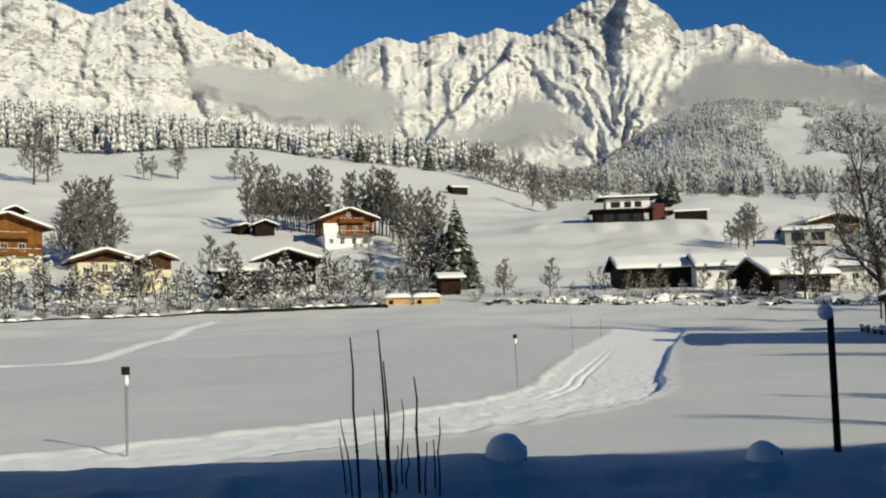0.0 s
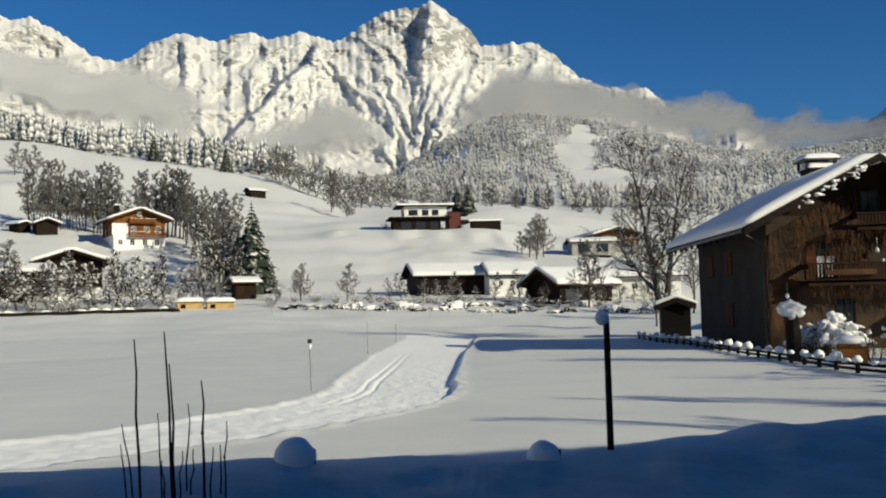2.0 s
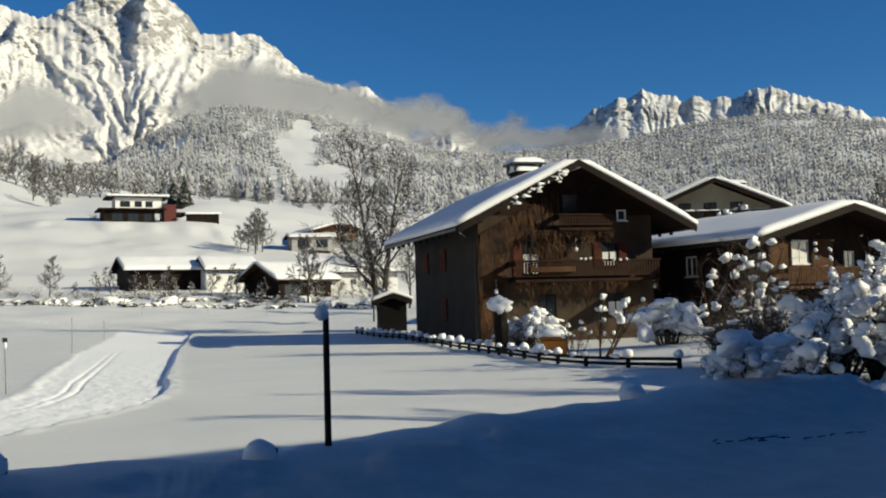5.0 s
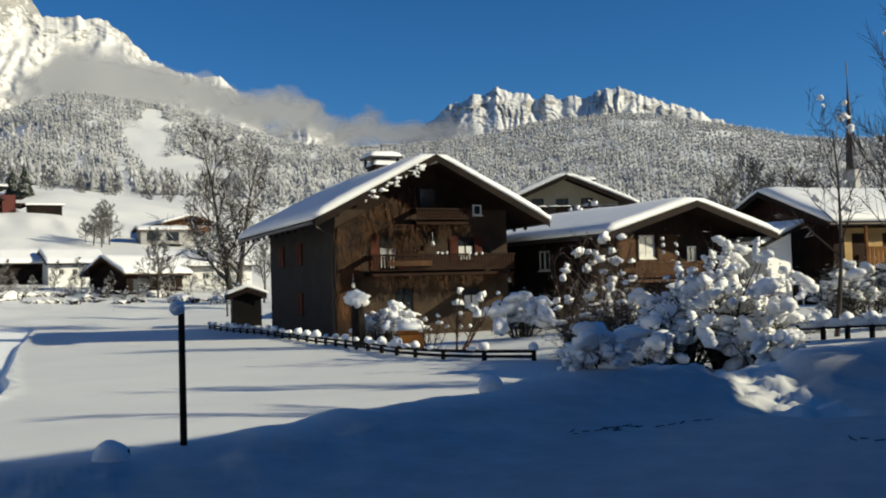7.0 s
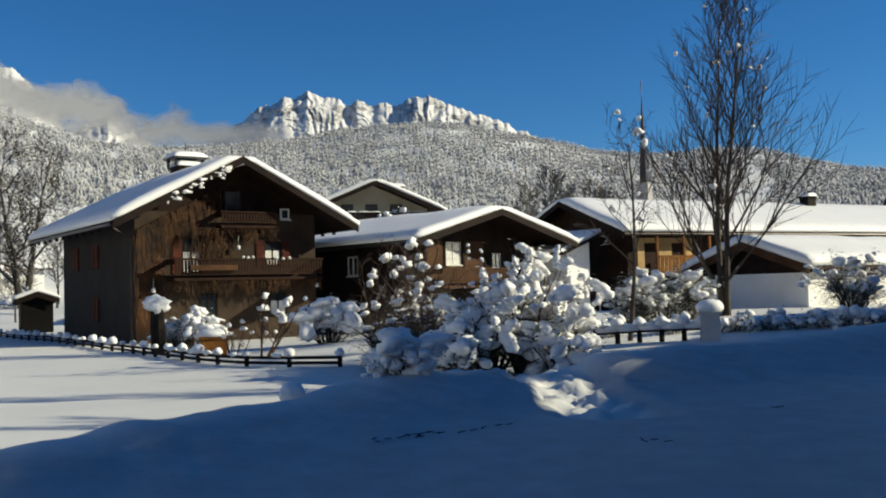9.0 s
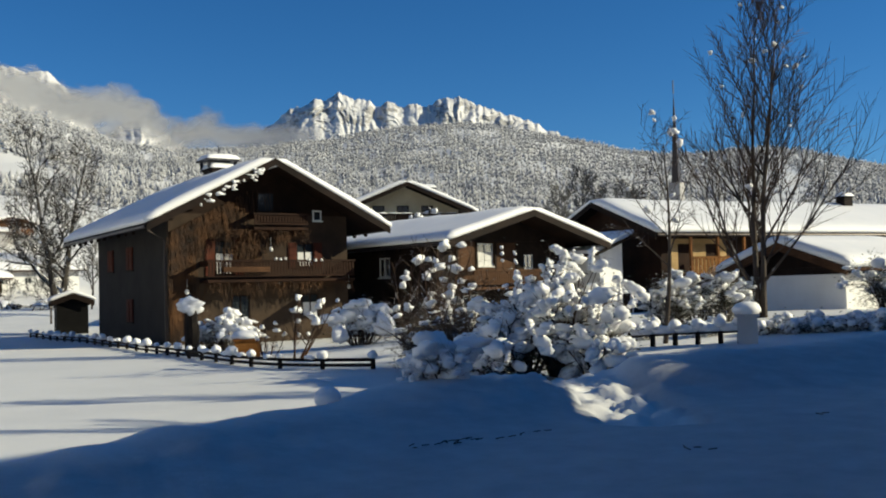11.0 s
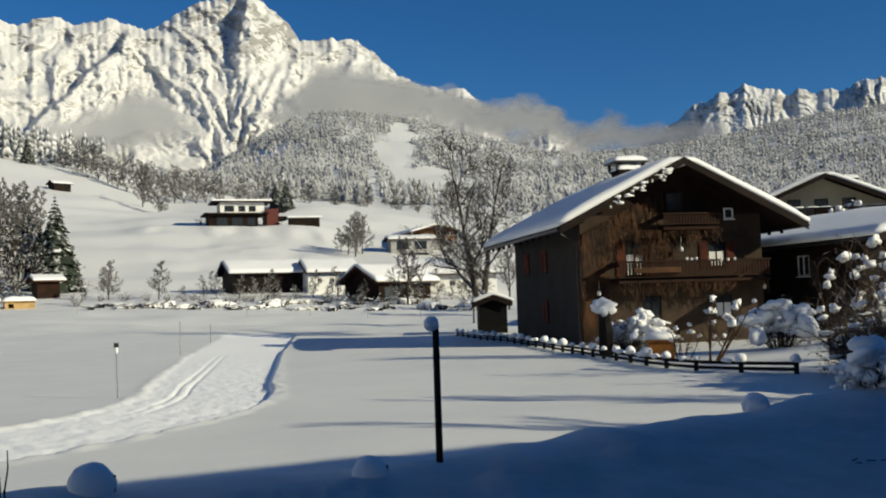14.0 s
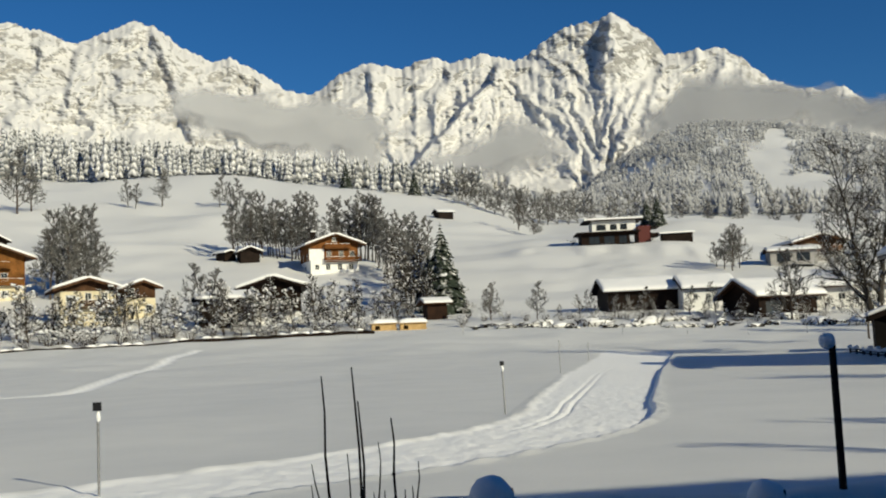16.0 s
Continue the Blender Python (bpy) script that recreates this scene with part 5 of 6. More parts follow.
chalet("dark_chalet", by(-8.6, 146), facing(-8.7, 4), 8.0, 9.0, 5.0, 6.7, "dark timber chalet with a broad snowy roof", M_WHITE, M_BARN, 1.6, 1.3, 1.3, 0.5,
    windows=((-2.4, 2.3, 1.1, 1.1), (0.2, 2.3, 1.1, 1.1), (2.5, 2.3, 1.1, 1.1)), balconies=((-3.4, 3.4, 1.7, 0.0, 1.1, M_BARN, True, 0.3),), trim=M_BARN, seed=25, group="village houses")
chalet("side_shed", by(-12.6, 142), facing(-12, -84), 5.0, 7.0, 3.6, 4.6, "low shed with a snow covered roof", M_BARN, M_BARN, 1.5, 0.8, 0.8, 0.4, seed=26, category="shed", trim=M_BARN)
chalet("log_cabin", by(-0.1, 148), facing(0, -75), 2.6, 3.0, 2.3, 3.0, "brown wooden shed with a snowy roof under trees", M_TIMBER3, M_TIMBER3, 1.0, 0.7, 0.6, 0.3, seed=27, category="shed")
chalet("barn", by(9.9, 153), facing(9.9, -78), 8.0, 11.0, 2.7, 4.7, "long dark wooden barn with a snow covered roof", M_BARN, M_BARN, 1.0, 0.8, 0.8, 0.45, seed=28, category="barn", trim=M_BARN)
chalet("farmhouse", by(14.0, 152), facing(14.0, -78), 8.0, 7.4, 2.7, 4.7, "white farmhouse adjoining the barn, snow on its roof", M_WHITE, M_WHITE, 2.6, 0.7, 0.3, 0.45,
    far_side=((1.4, 1.2, 0.7, 0.8), (3.2, 1.2, 0.7, 0.8), (5.0, 1.2, 0.7, 0.8), (6.8, 1.2, 0.7, 0.8)), seed=29, group="village houses", trim=M_BARN)
chalet("barn", by(17.3, 140), facing(17.3, -55), 8.0, 9.0, 2.5, 4.9, "low dark barn with a deep snow covered roof", M_TIMBER, M_TIMBER, 1.0, 0.9, 0.9, 0.5, seed=30, category="barn", far_side=((2.0, 0.0, 2.6, 1.9),), frame=M_BARN)
chalet("farmhouse", by(19.8, 152), facing(19.8, -82), 9.0, 13.0, 2.6, 4.9, "low white farmhouse with a deep snow covered roof", M_WHITE, M_WHITE, 2.0, 0.9, 0.9, 0.5,
    far_side=((3, 0.8, 0.9, 0.9), (6, 0.8, 0.9, 0.9), (9, 0.8, 0.9, 0.9)), seed=31, group="village houses")
chalet("brown_chalet", by(21.6, 221), facing(21.6, 24), 10.0, 10.0, 3.9, 5.6, "brown timber chalet with a low snowy roof on the slope", M_CONCRETE, M_TIMBER2, 2.4, 1.4, 1.4, 0.45,
    windows=((-2.5, 2.6, 1.2, 1.1), (1.5, 2.6, 1.2, 1.1)), balconies=((-4.2, 4.2, 2.2, 0.0, 1.3, M_ORANGE, True, 0.3),), seed=32, group="village houses")
chalet("side_wing", by(18.9, 214), facing(19.9, -80), 6.0, 9.0, 2.3, 3.1, "grey wing with a flat snowy roof", M_CONCRETE, M_CONCRETE, 2.4, 0.6, 0.6, 0.4, seed=33, far_side=((2.2, 0.2, 2.6, 1.6), (6.0, 0.2, 2.6, 1.6)), frame=M_BARN)
# modern house on the terrace
mod = root("modern_house", by(10.9, 239), facing(10.9, 8), "modern white house with a flat snowy roof and red cladding", "house", "village houses")
part("lower_wall", pierced(Geo(), -8.2, 3.0, -1.5, 2.9, 0, 0.3, [(-6.5, -4.0, 0.3, 2.3), (-3.0, -0.5, 0.3, 2.3), (0.5, 2.4, 0.3, 2.3)]).box(-8.2, -7.9, 0.3, 8, -1.5, 2.9).box(2.7, 3.0, 0.3, 8, -1.5, 2.9), M_TIMBER, mod)
part("upper_wall", pierced(Geo(), -5.6, 4.6, 3.2, 5.8, 0.6, 0.9, [(-4.6, -2.4, 3.7, 5.0), (-1.4, 0.2, 3.7, 5.0), (1.0, 2.6, 3.7, 5.0)]).box(-5.6, -5.3, 0.9, 7.5, 3.2, 5.8).box(4.3, 4.6, 0.9, 7.5, 3.2, 5.8), M_WHITE, mod)
part("terrace_roof", Geo().box(-9.4, 5.4, -1.4, 8.4, 2.9, 3.2), M_BARN, mod)
part("roof", Geo().box(-7.6, 6.4, -0.6, 8.4, 5.8, 6.05), M_BARN, mod)
part("roof_snow", Geo().box(-7.5, 6.3, -0.5, 8.3, 6.05, 6.45), M_ROOFSNOW, mod)
part("red_bay", Geo().box(5.0, 7.8, -0.6, 6, -1.5, 4.2), M_REDPANEL, mod, "rust red clad corner bay")
part("bay_balcony", Geo().box(7.8, 9.8, -0.8, 4, 1.6, 2.4).box(7.8, 9.8, -0.8, 4, 3.6, 3.8), M_BARN, mod)
for x, z, w, hh in ((-3.5, 3.7, 2.2, 1.3), (-0.6, 3.7, 1.6, 1.3), (1.8, 3.7, 1.6, 1.3)):
    window(mod, x, z, w, hh, 0.6, frame=M_BARN)
for x, z, w, hh in ((-5.25, 0.3, 2.5, 2.0), (-1.75, 0.3, 2.5, 2.0), (1.45, 0.3, 1.9, 2.0)):
    window(mod, x, z, w, hh, 0.0, frame=M_BARN)
shelter = root("carport", by(14.2, 238), facing(14.2, 6), "low dark carport with snow on its roof", "carport")
part("wall", Geo().box(-3.5, 3.5, 0, 4, -0.8, 1.8), M_BARN, shelter)
part("roof_snow", Geo().slab([(-4, -0.5, 1.83), (4, -0.5, 1.83), (4, 4.5, 1.83), (-4, 4.5, 1.83)], 0.4), M_ROOFSNOW, shelter)
# huts on the meadow
chalet("hay_hut", by(0.75, 344), facing(0.9, -65), 4.2, 5.6, 2.0, 3.2, "small dark hay hut on the snowy meadow", M_BARN, M_BARN, 1.0, 0.5, 0.5, 0.25, seed=41, category="hut", trim=M_BARN)
chalet("hay_hut", by(-9.8, 225), facing(-9.8, 10), 4.2, 5.0, 2.4, 3.5, "dark wooden hut with a snowy roof", M_BARN, M_BARN, 1.0, 0.7, 0.7, 0.4, seed=42, category="hut", trim=M_BARN)
chalet("hay_hut", by(-10.9, 228), facing(-11.3, 40), 3.0, 3.0, 1.8, 2.4, "small dark hut with a snowy roof", M_BARN, M_BARN, 1.0, 0.5, 0.5, 0.4, seed=43, category="hut", trim=M_BARN)
chalet("hay_hut", by(-22.9, 245), facing(-22.9, 30), 5.0, 9.0, 2.6, 3.9, "grey wooden barn half buried in snow", M_BARN, M_BARN, 1.0, 0.7, 0.7, 0.5, seed=44, category="hut", trim=M_BARN)
# two yellow timber booths at the field's edge
for az, w, lab in ((-2.45, 3.1, "low yellow timber booth under snow"), (-0.8, 3.3, "low yellow timber booth with a black opening")):
    bo = root("booth", by(az, 128), facing(az, 4), lab, "booth", "booths at the field's edge")
    part("wall", pierced(Geo(), -w / 2, w / 2, -0.4, 0.85, 0, 0.15, [(-w / 2 + 0.4, -w / 2 + 1.0, 0.1, 0.6)]).box(-w / 2, w / 2, 2.2, 2.35, -0.4, 0.85).box(-w / 2, -w / 2 + 0.15, 0.15, 2.2, -0.4, 0.85).box(w / 2 - 0.15, w / 2, 0.15, 2.2, -0.4, 0.85), M_PINE, bo)
    part("roof", Geo().box(-w / 2 - 0.2, w / 2 + 0.2, -0.3, 2.6, 0.86, 0.94), M_PINE, bo)
    part("roof_snow", pad(-w / 2 - 0.2, w / 2 + 0.2, -0.3, 2.6, 0.94, 0.55, az), M_ROOFSNOW, bo, "", True)

# low dark wall under snow along the far edge of the field
wall = root("field_wall", (0, 0, 0), 0, "low dark stone wall under snow along the field's edge", "wall")
spots = np.arange(-24.6, -3.0, 0.6)
edge = [(*ground_xy(a, 123.5), 0.16 + 0.22 * float(smooth((a + 15) / 3)) + 0.05 * math.sin(a * 5)) for a in spots]
for i, ((xa, ya, ta), (xb, yb_, tb)) in enumerate(zip(edge, edge[1:])):
    za, zb_ = ground_at(xa, ya), ground_at(xb, yb_)
    n = Vector((yb_ - ya, xa - xb, 0)).normalized() * 0.25
    pts = [Vector((xa, ya, za - 0.4)) - n, Vector((xb, yb_, zb_ - 0.4)) - n, Vector((xb, yb_, zb_ + tb)) - n, Vector((xa, ya, za + ta)) - n]
    part("wall_section", Geo().slab(pts, 0.5), M_BARN, wall)
    if math.sin(i * 1.9) + math.sin(i * 0.7) > -0.3:
        a, b = Vector((xa, ya, za + ta)), Vector((xb, yb_, zb_ + tb))
        part("wall_snow", Geo().tube([a, a.lerp(b, 0.3) + Vector((0, 0, 0.06)), a.lerp(b, 0.7) + Vector((0, 0, 0.04)), b], [0.05, 0.12 + 0.14 * abs(math.sin(i * 1.3)), 0.10 + 0.18 * abs(math.sin(i * 2.1)), 0.06], 8), M_CAP, wall, "", True)
# ---- trees and shrubs ----
t1 = bare_tree("bare_tree", 11, 13, "tall leafless deciduous tree with frosted twigs", levels=3, kids=6, angle=58, up=0.3, reach=0.66, girth=0.011, twig=M_TWIGG, group="trees on the slope", start=0.2, least=0.075, lean=0.04)
plant_at(t1, [ground_xy(a, r) for a, r in ((-10.4, 236), (-9.9, 232), (-9.5, 238), (-9.1, 233), (-8.7, 238), (-8.3, 232), (-7.9, 238), (-7.3, 236), (-6.7, 240), (-6.2, 238), (-5.0, 236), (-4.5, 232), (-4.0, 236), (-3.6, 230), (-3.2, 234), (-2.8, 228), (-2.3, 226), (-1.9, 205), (-1.5, 210), (-1.1, 200), (-0.7, 178), (-0.2, 182), (-10.7, 240), (-10.1, 241), (-9.3, 243), (-8.0, 243), (-7.5, 230), (-7.0, 243), (-4.8, 242), (-3.9, 242), (-3.0, 240), (-2.6, 218), (-2.1, 214), (-1.4, 190), (0.3, 176), (-0.9, 168), (-1.7, 196))] + [ground_xy(-10.6 + 4.4 * (i * 0.618 % 1.0), 231 + 15 * (i * 0.377 % 1.0)) for i in range(13)] + [ground_xy(-5.1 + 3.0 * (i * 0.618 % 1.0), 226 + 15 * (i * 0.377 % 1.0)) for i in range(10)] + [ground_xy(-2.4 + 2.4 * u, 208 - 30 * u + 8 * (u * 7.3 % 1.0)) for u in (0.05, 0.27, 0.49, 0.71, 0.93)], (0.85, 1.25))
t2 = bare_tree("bare_tree", 12, 15, "spreading leafless tree with dense frosted twigs", levels=3, kids=7, angle=46, up=0.3, girth=0.018, group="trees on the slope", start=0.12, least=0.085, lean=0.05, twig=M_TWIGG)
plant_at(t2, [(*ground_xy(a, r), s) for a, r, s in ((-19.9, 190, 1.0), (-18.4, 196, 1.05), (-19.2, 184, 0.9), (-20.3, 186, 0.8), (-19.6, 192, 1.0), (-18.8, 188, 0.95), (-18.2, 190, 0.7),  (-21.9, 330, 1.3), (-21.2, 336, 1.0), (-14.5, 345, 0.8), (-15.9, 340, 0.5), (-16.3, 345, 0.55), (-11.4, 345, 0.7), (-10.3, 345, 0.6), (-10.8, 350, 0.5), (16.6, 206, 0.5), (17.0, 202, 0.56), (17.4, 208, 0.52), (17.1, 210, 0.5), (16.2, 209, 0.32), (19.9, 132, 0.55), (-12.6, 150, 0.55), (-11.9, 156, 0.5), (3.6, 140, 0.35), (6.2, 138, 0.33), (23.4, 150, 0.6))])
t6 = bare_tree("snowy_tree", 16, 6.5, "small tree with snow on every branch at the field's edge", levels=3, kids=5, angle=52, up=0.15, girth=0.02, group="snowy trees", start=0.1, least=0.05, lean=0.06, snow=60, snow_size=0.13, facets=(5, 4), twig=M_HEDGE)
rs = random.Random(5)
plant_at(t6, [(*ground_xy(44.6, 76), 1.25), (*ground_xy(45.5, 77), 1.15)] + [(*ground_xy(a + rs.uniform(-0.3, 0.3), rs.uniform(128, 140)), rs.uniform(0.7, 1.15)) for a in np.arange(-23.2, -2.6, 1.0)])
t3 = bare_tree("bare_tree", 13, 13.5, "tall bare tree beside the chalet with snow along its branches", levels=3, kids=8, angle=50, up=0.25, girth=0.021, snow=110, snow_size=0.075, start=0.22, least=0.024, lean=0.10, trunks=2, twig=M_HEDGE, bark=M_HEDGE)
plant_at(t3, [(30.6, 68.5, 1.0)])
t4 = bare_tree("bare_tree", 18, 11.6, "slender bare tree with a few snowballs caught in it", levels=3, kids=8, angle=34, up=0.6, girth=0.011, bark=M_BARK, twig=M_TWIGB, snow=22, snow_size=0.085, start=0.08, trunks=2, least=0.012, lean=0.03, reach=1.12)
x4, y4 = ground_xy(62.3, 40)
plant_at(t4, [(x4, y4, 1.0)])
t5 = bare_tree("young_tree", 19, 6.2, "young bare fruit tree in the garden", levels=3, kids=5, angle=48, up=0.35, girth=0.013, twig=M_TWIGB, snow=16, snow_size=0.08, start=0.42, lean=0.06, reach=1.2, least=0.008)
x5, y5 = ground_xy(57.0, 31)
plant_at(t5, [(x5, y5, 1.0)])
t7 = bare_tree("bare_tree", 23, 12.0, "frosted leafless tree behind the roofs", levels=3, kids=7, angle=44, up=0.35, girth=0.014, group="trees behind the roofs", start=0.2, least=0.04, lean=0.04, twig=M_TWIGG)
plant_at(t7, [(*ground_xy(a, r), s) for a, r, s in ((51.5, 110, 1.1), (52.6, 116, 1.2), (53.7, 112, 1.05), (54.8, 118, 1.15), (55.8, 115, 1.0), (50.6, 118, 0.9), (23.6, 96, 0.6), (27.0, 110, 0.8), (25.6, 120, 0.8), (66.8, 112, 0.7), (28.5, 118, 0.7))])
sp1 = conifer("spruce", 31, 17, "tall spruce laden with snow beside the meadow", "spruces", 0.31, 27)
plant_at(sp1, [(*ground_xy(0.95, 158), 0.87), (*ground_xy(-0.4, 430), 0.65), (*ground_xy(-4.3, 432), 0.65), (*ground_xy(13.2, 330), 0.6), (*ground_xy(0.2, 164), 0.6), (*ground_xy(12.6, 336), 0.5), (*ground_xy(1.6, 160), 0.5)])
b1 = snow_bush("snowy_shrub", 41, (2.0, 2.0, 2.6), "shrub covered with snow at the field's edge", 40, 0.15, 13, group="snowy shrubs", facets=(6, 4), twig=M_HEDGE)
plant_at(b1, [(*ground_xy(a + rs.uniform(-0.4, 0.4), rs.uniform(125, 131)), rs.uniform(0.5, 1.0)) for a in np.arange(-23.5, -3.0, 0.8)]
         + [(*ground_xy(a, rs.uniform(126, 138)), rs.uniform(0.35, 0.6)) for a in (2.0, 3.2, 4.4, 5.6, 6.6, 7.6, 8.4, 9.2, 8.0, 8.8, 9.6, 10.2, 10.8, 11.2, 11.8, 12.2, 12.6, 13.0, 13.8, 14.6, 15.4, 16.2, 17.0, 18.0, 19.0, 20.2, 21.4, 23.0)]
         + [(*ground_xy(a, rs.uniform(243, 250)), rs.uniform(0.4, 0.8)) for a in (8.4, 8.9, 9.3, 9.8, 10.4, 11.0, 11.5, 12.1, 12.7, 13.4, 14.6)])
t8 = bare_tree("dark_tree", 26, 6.5, "small dark twiggy tree dusted with snow by the houses", levels=3, kids=6, angle=50, up=0.2, girth=0.018, group="snowy trees", start=0.08, least=0.05, lean=0.08, twig=M_HEDGE)
plant_at(t8, [(*ground_xy(a, r), s) for a, r, s in ((-1.7, 152, 1.2), (-1.1, 158, 1.6), (-0.5, 163, 1.7), (0.3, 160, 1.5), (-0.1, 152, 1.1), (-1.4, 166, 1.7), (0.7, 166, 1.3), (1.9, 158, 0.9))] + [(*ground_xy(a + rs.uniform(-0.4, 0.4), rs.uniform(126, 143)), rs.uniform(0.6, 1.15)) for a in np.arange(-24.0, -1.0, 0.85)]
         + [(*ground_xy(a, rs.uniform(130, 146)), rs.uniform(0.3, 0.75)) for a in (2.2, 3.6, 7.4, 8.6, 9.3, 10.5, 11.3, 12.1, 12.6, 13.6, 14.6, 15.4, 16.0, 17.3, 18.4, 19.2, 20.0, 20.6, 21.6, 22.4, 23.4, 24.2)])
# unseen tall bare trees added across the road, whose shadows lie along the field
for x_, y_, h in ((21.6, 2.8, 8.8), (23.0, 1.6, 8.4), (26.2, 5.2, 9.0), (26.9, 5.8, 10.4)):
    shade_tree = bare_tree("bare_tree", int(h * 7 + x_), h, "tall bare roadside tree, unseen, added for its shadow", levels=3, kids=6, angle=36, up=0.4, girth=0.019, start=0.3, group="roadside trees", least=0.02, reach=0.75)
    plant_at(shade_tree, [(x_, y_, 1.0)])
t9 = bare_tree("bare_tree", 29, 13, "broad brown leafless tree at the meadow's edge", trunks=2, levels=3, kids=5, angle=56, up=0.2, girth=0.010, twig=M_TWIGG, group="trees at the meadow's edge", start=0.06, least=0.09, lean=0.2)
plant_at(t9, [(*ground_xy(a + rs.uniform(-0.25, 0.25), r + rs.uniform(-12, 12)), rs.uniform(0.75, 1.2)) for a, r in ((1.6, 425), (2.2, 420), (2.8, 415), (3.3, 410), (3.8, 405), (4.3, 400), (4.8, 395), (5.3, 400), (5.8, 390), (6.4, 385), (7.0, 380), (7.6, 390), (8.2, 385), (8.9, 400), (9.6, 410), (10.6, 420), (11.8, 425), (13.2, 420), (14.6, 420), (16.0, 415), (17.6, 410), (19.2, 410), (20.8, 400), (22.4, 390), (24.0, 380), (6.2, 320), (5.6, 330))])
# ---- the garden round the brown chalet ----
FENCE = [(26.6, 64), (24.4, 52), (22.4, 43.5), (20.8, 37), (19.2, 31.3), (18.0, 26.2), (18.3, 23.4), (19.2, 21.2)]
line = catmull(FENCE, 8)
run = np.concatenate([[0], np.cumsum(np.hypot(*np.diff(line, axis=0).T))])
stops = np.arange(0.4, run[-1], 1.65)
posts = [(float(np.interp(s, run, line[:, 0])), float(np.interp(s, run, line[:, 1]))) for s in stops]
fence = root("garden_fence", (0, 0, 0), 0, "low dark wooden garden fence with snow-capped posts", "fence")
rnd = random.Random(3)
for i, (x, y) in enumerate(posts):
    z = ground_at(x, y)
    p = part("post", Geo().tube([(x, y, z - 0.2), (x, y, z + 0.34)], 0.07, 8), M_POST, fence)
    r = rnd.choice((0.11, 0.15, 0.18, 0.21))
    part("snow_cap", Geo().blob((x, y, z + 0.34 + r * 0.4), (r, r, r * 0.85), i, 10, 8, 0.25, 0.3), M_CAP, p, "round cap of snow", True)
    if i:
        xa, ya = posts[i - 1]
        za = ground_at(xa, ya)
        for hgt in (0.12, 0.27):
            part("rail", Geo().tube([(xa, ya, za + hgt), (x, y, z + hgt)], 0.05, 6), M_POST, fence)
        if rnd.random() < 0.6:
            u = rnd.uniform(0.25, 0.75)
            part("rail_snow", Geo().blob((xa + (x - xa) * u, ya + (y - ya) * u, za + (z - za) * u + 0.34), (0.12, rnd.uniform(0.15, 0.4), 0.08), i, 9, 6, 0.4), M_CAP, fence, "snow left on the rail", True)

shrub = snow_bush("garden_shrub", 51, (0.9, 0.9, 2.1), "garden shrub under thick cushions of snow", 100, 0.17, 22, 200, M_TWIGB)
plant_at(shrub, [(*ground_xy(32.6, 42), 1.0), (*ground_xy(32.0, 42.8), 0.8)])
xs, ys = ground_xy(30.9, 41)
stump = root("garden_post", (xs, ys, ground_at(xs, ys)), 0, "thick dark ivy-grown post with a round cap of snow", "post")
part("shaft", Geo().tube([(0, 0, -0.3), (0.03, 0, 0.9), (0, 0.02, 1.75)], [0.26, 0.30, 0.24], 9), M_POST, stump)
part("snow_cap", Geo().blob((-0.05, -0.02, 1.9), (0.44, 0.38, 0.27), 5, 14, 10, 0.8), M_CAP, stump, "round cap of snow", True)
dome = snow_bush("low_shrub", 53, (1.05, 1.05, 1.7), "low shrub buried in a dome of snow", 99, 0.30, 22, 300, M_TWIGB, facets=(10, 7))
plant_at(dome, [(*ground_xy(40.2, 39), 1.0)])
vase = bare_tree("bare_shrub", 55, 2.6, "bare shrub with arching brown stems", trunks=7, levels=2, kids=4, angle=38, up=0.3, girth=0.012, bark=M_VINE, twig=M_TWIGB, snow=10, snow_size=0.13, start=0.3, category="shrub", lean=0.4)
plant_at(vase, [(*ground_xy(36.4, 35), 1.0), (*ground_xy(34.9, 36), 0.6)])
rose = bare_tree("rose_shrub", 57, 3.3, "twiggy garden shrub with balls of snow", trunks=5, levels=2, kids=6, angle=48, up=0.25, girth=0.008, bark=M_VINE, twig=M_TWIGB, snow=14, snow_size=0.13, start=0.15, lean=0.22, category="shrub", facets=(9, 6))
plant_at(rose, [(*ground_xy(43.0, 33), 1.1), (*ground_xy(44.4, 31), 1.15), (*ground_xy(45.4, 30), 1.0)])
for az_, r_, size, lumps, stems_, seed_ in ((51.3, 25.6, (0.95, 0.95, 2.75), 230, 34, 61), (49.2, 25.2, (1.1, 1.0, 1.9), 200, 30, 62), (53.2, 24.9, (0.8, 0.8, 1.35), 150, 22, 64), (47.2, 24.6, (0.8, 0.8, 1.2), 100, 20, 66)):
    big = snow_bush("large_bush", seed_, size, "large bush bowed under masses of snow", int(lumps * 1.6), 0.118, stems_, 500, M_TWIGB, facets=(8, 5), group="bushes by the bank")
    plant_at(big, [(*ground_xy(az_, r_), 1.08)])
big2 = snow_bush("brown_bush", 63, (1.5, 1.3, 2.6), "twiggy bush dusted with snow", 60, 0.13, 48, 500, M_TWIGB)
plant_at(big2, [(*ground_xy(46.6, 27.5), 0.95), (*ground_xy(44.0, 28.5), 0.75)])
cove = snow_bush("buried_bush", 68, (0.75, 0.7, 0.9), "small bush under thick rounded snow behind the bank", 70, 0.24, 14, 0, M_TWIGB, facets=(10, 7))
plant_at(cove, [(*ground_xy(44.9, 15.0), 0.72), (*ground_xy(43.9, 14.9), 0.42)])
ever = snow_bush("evergreen_shrub", 65, (1.6, 1.6, 2.6), "dark evergreen shrub with snow on its boughs", 100, 0.16, 26, 2600)
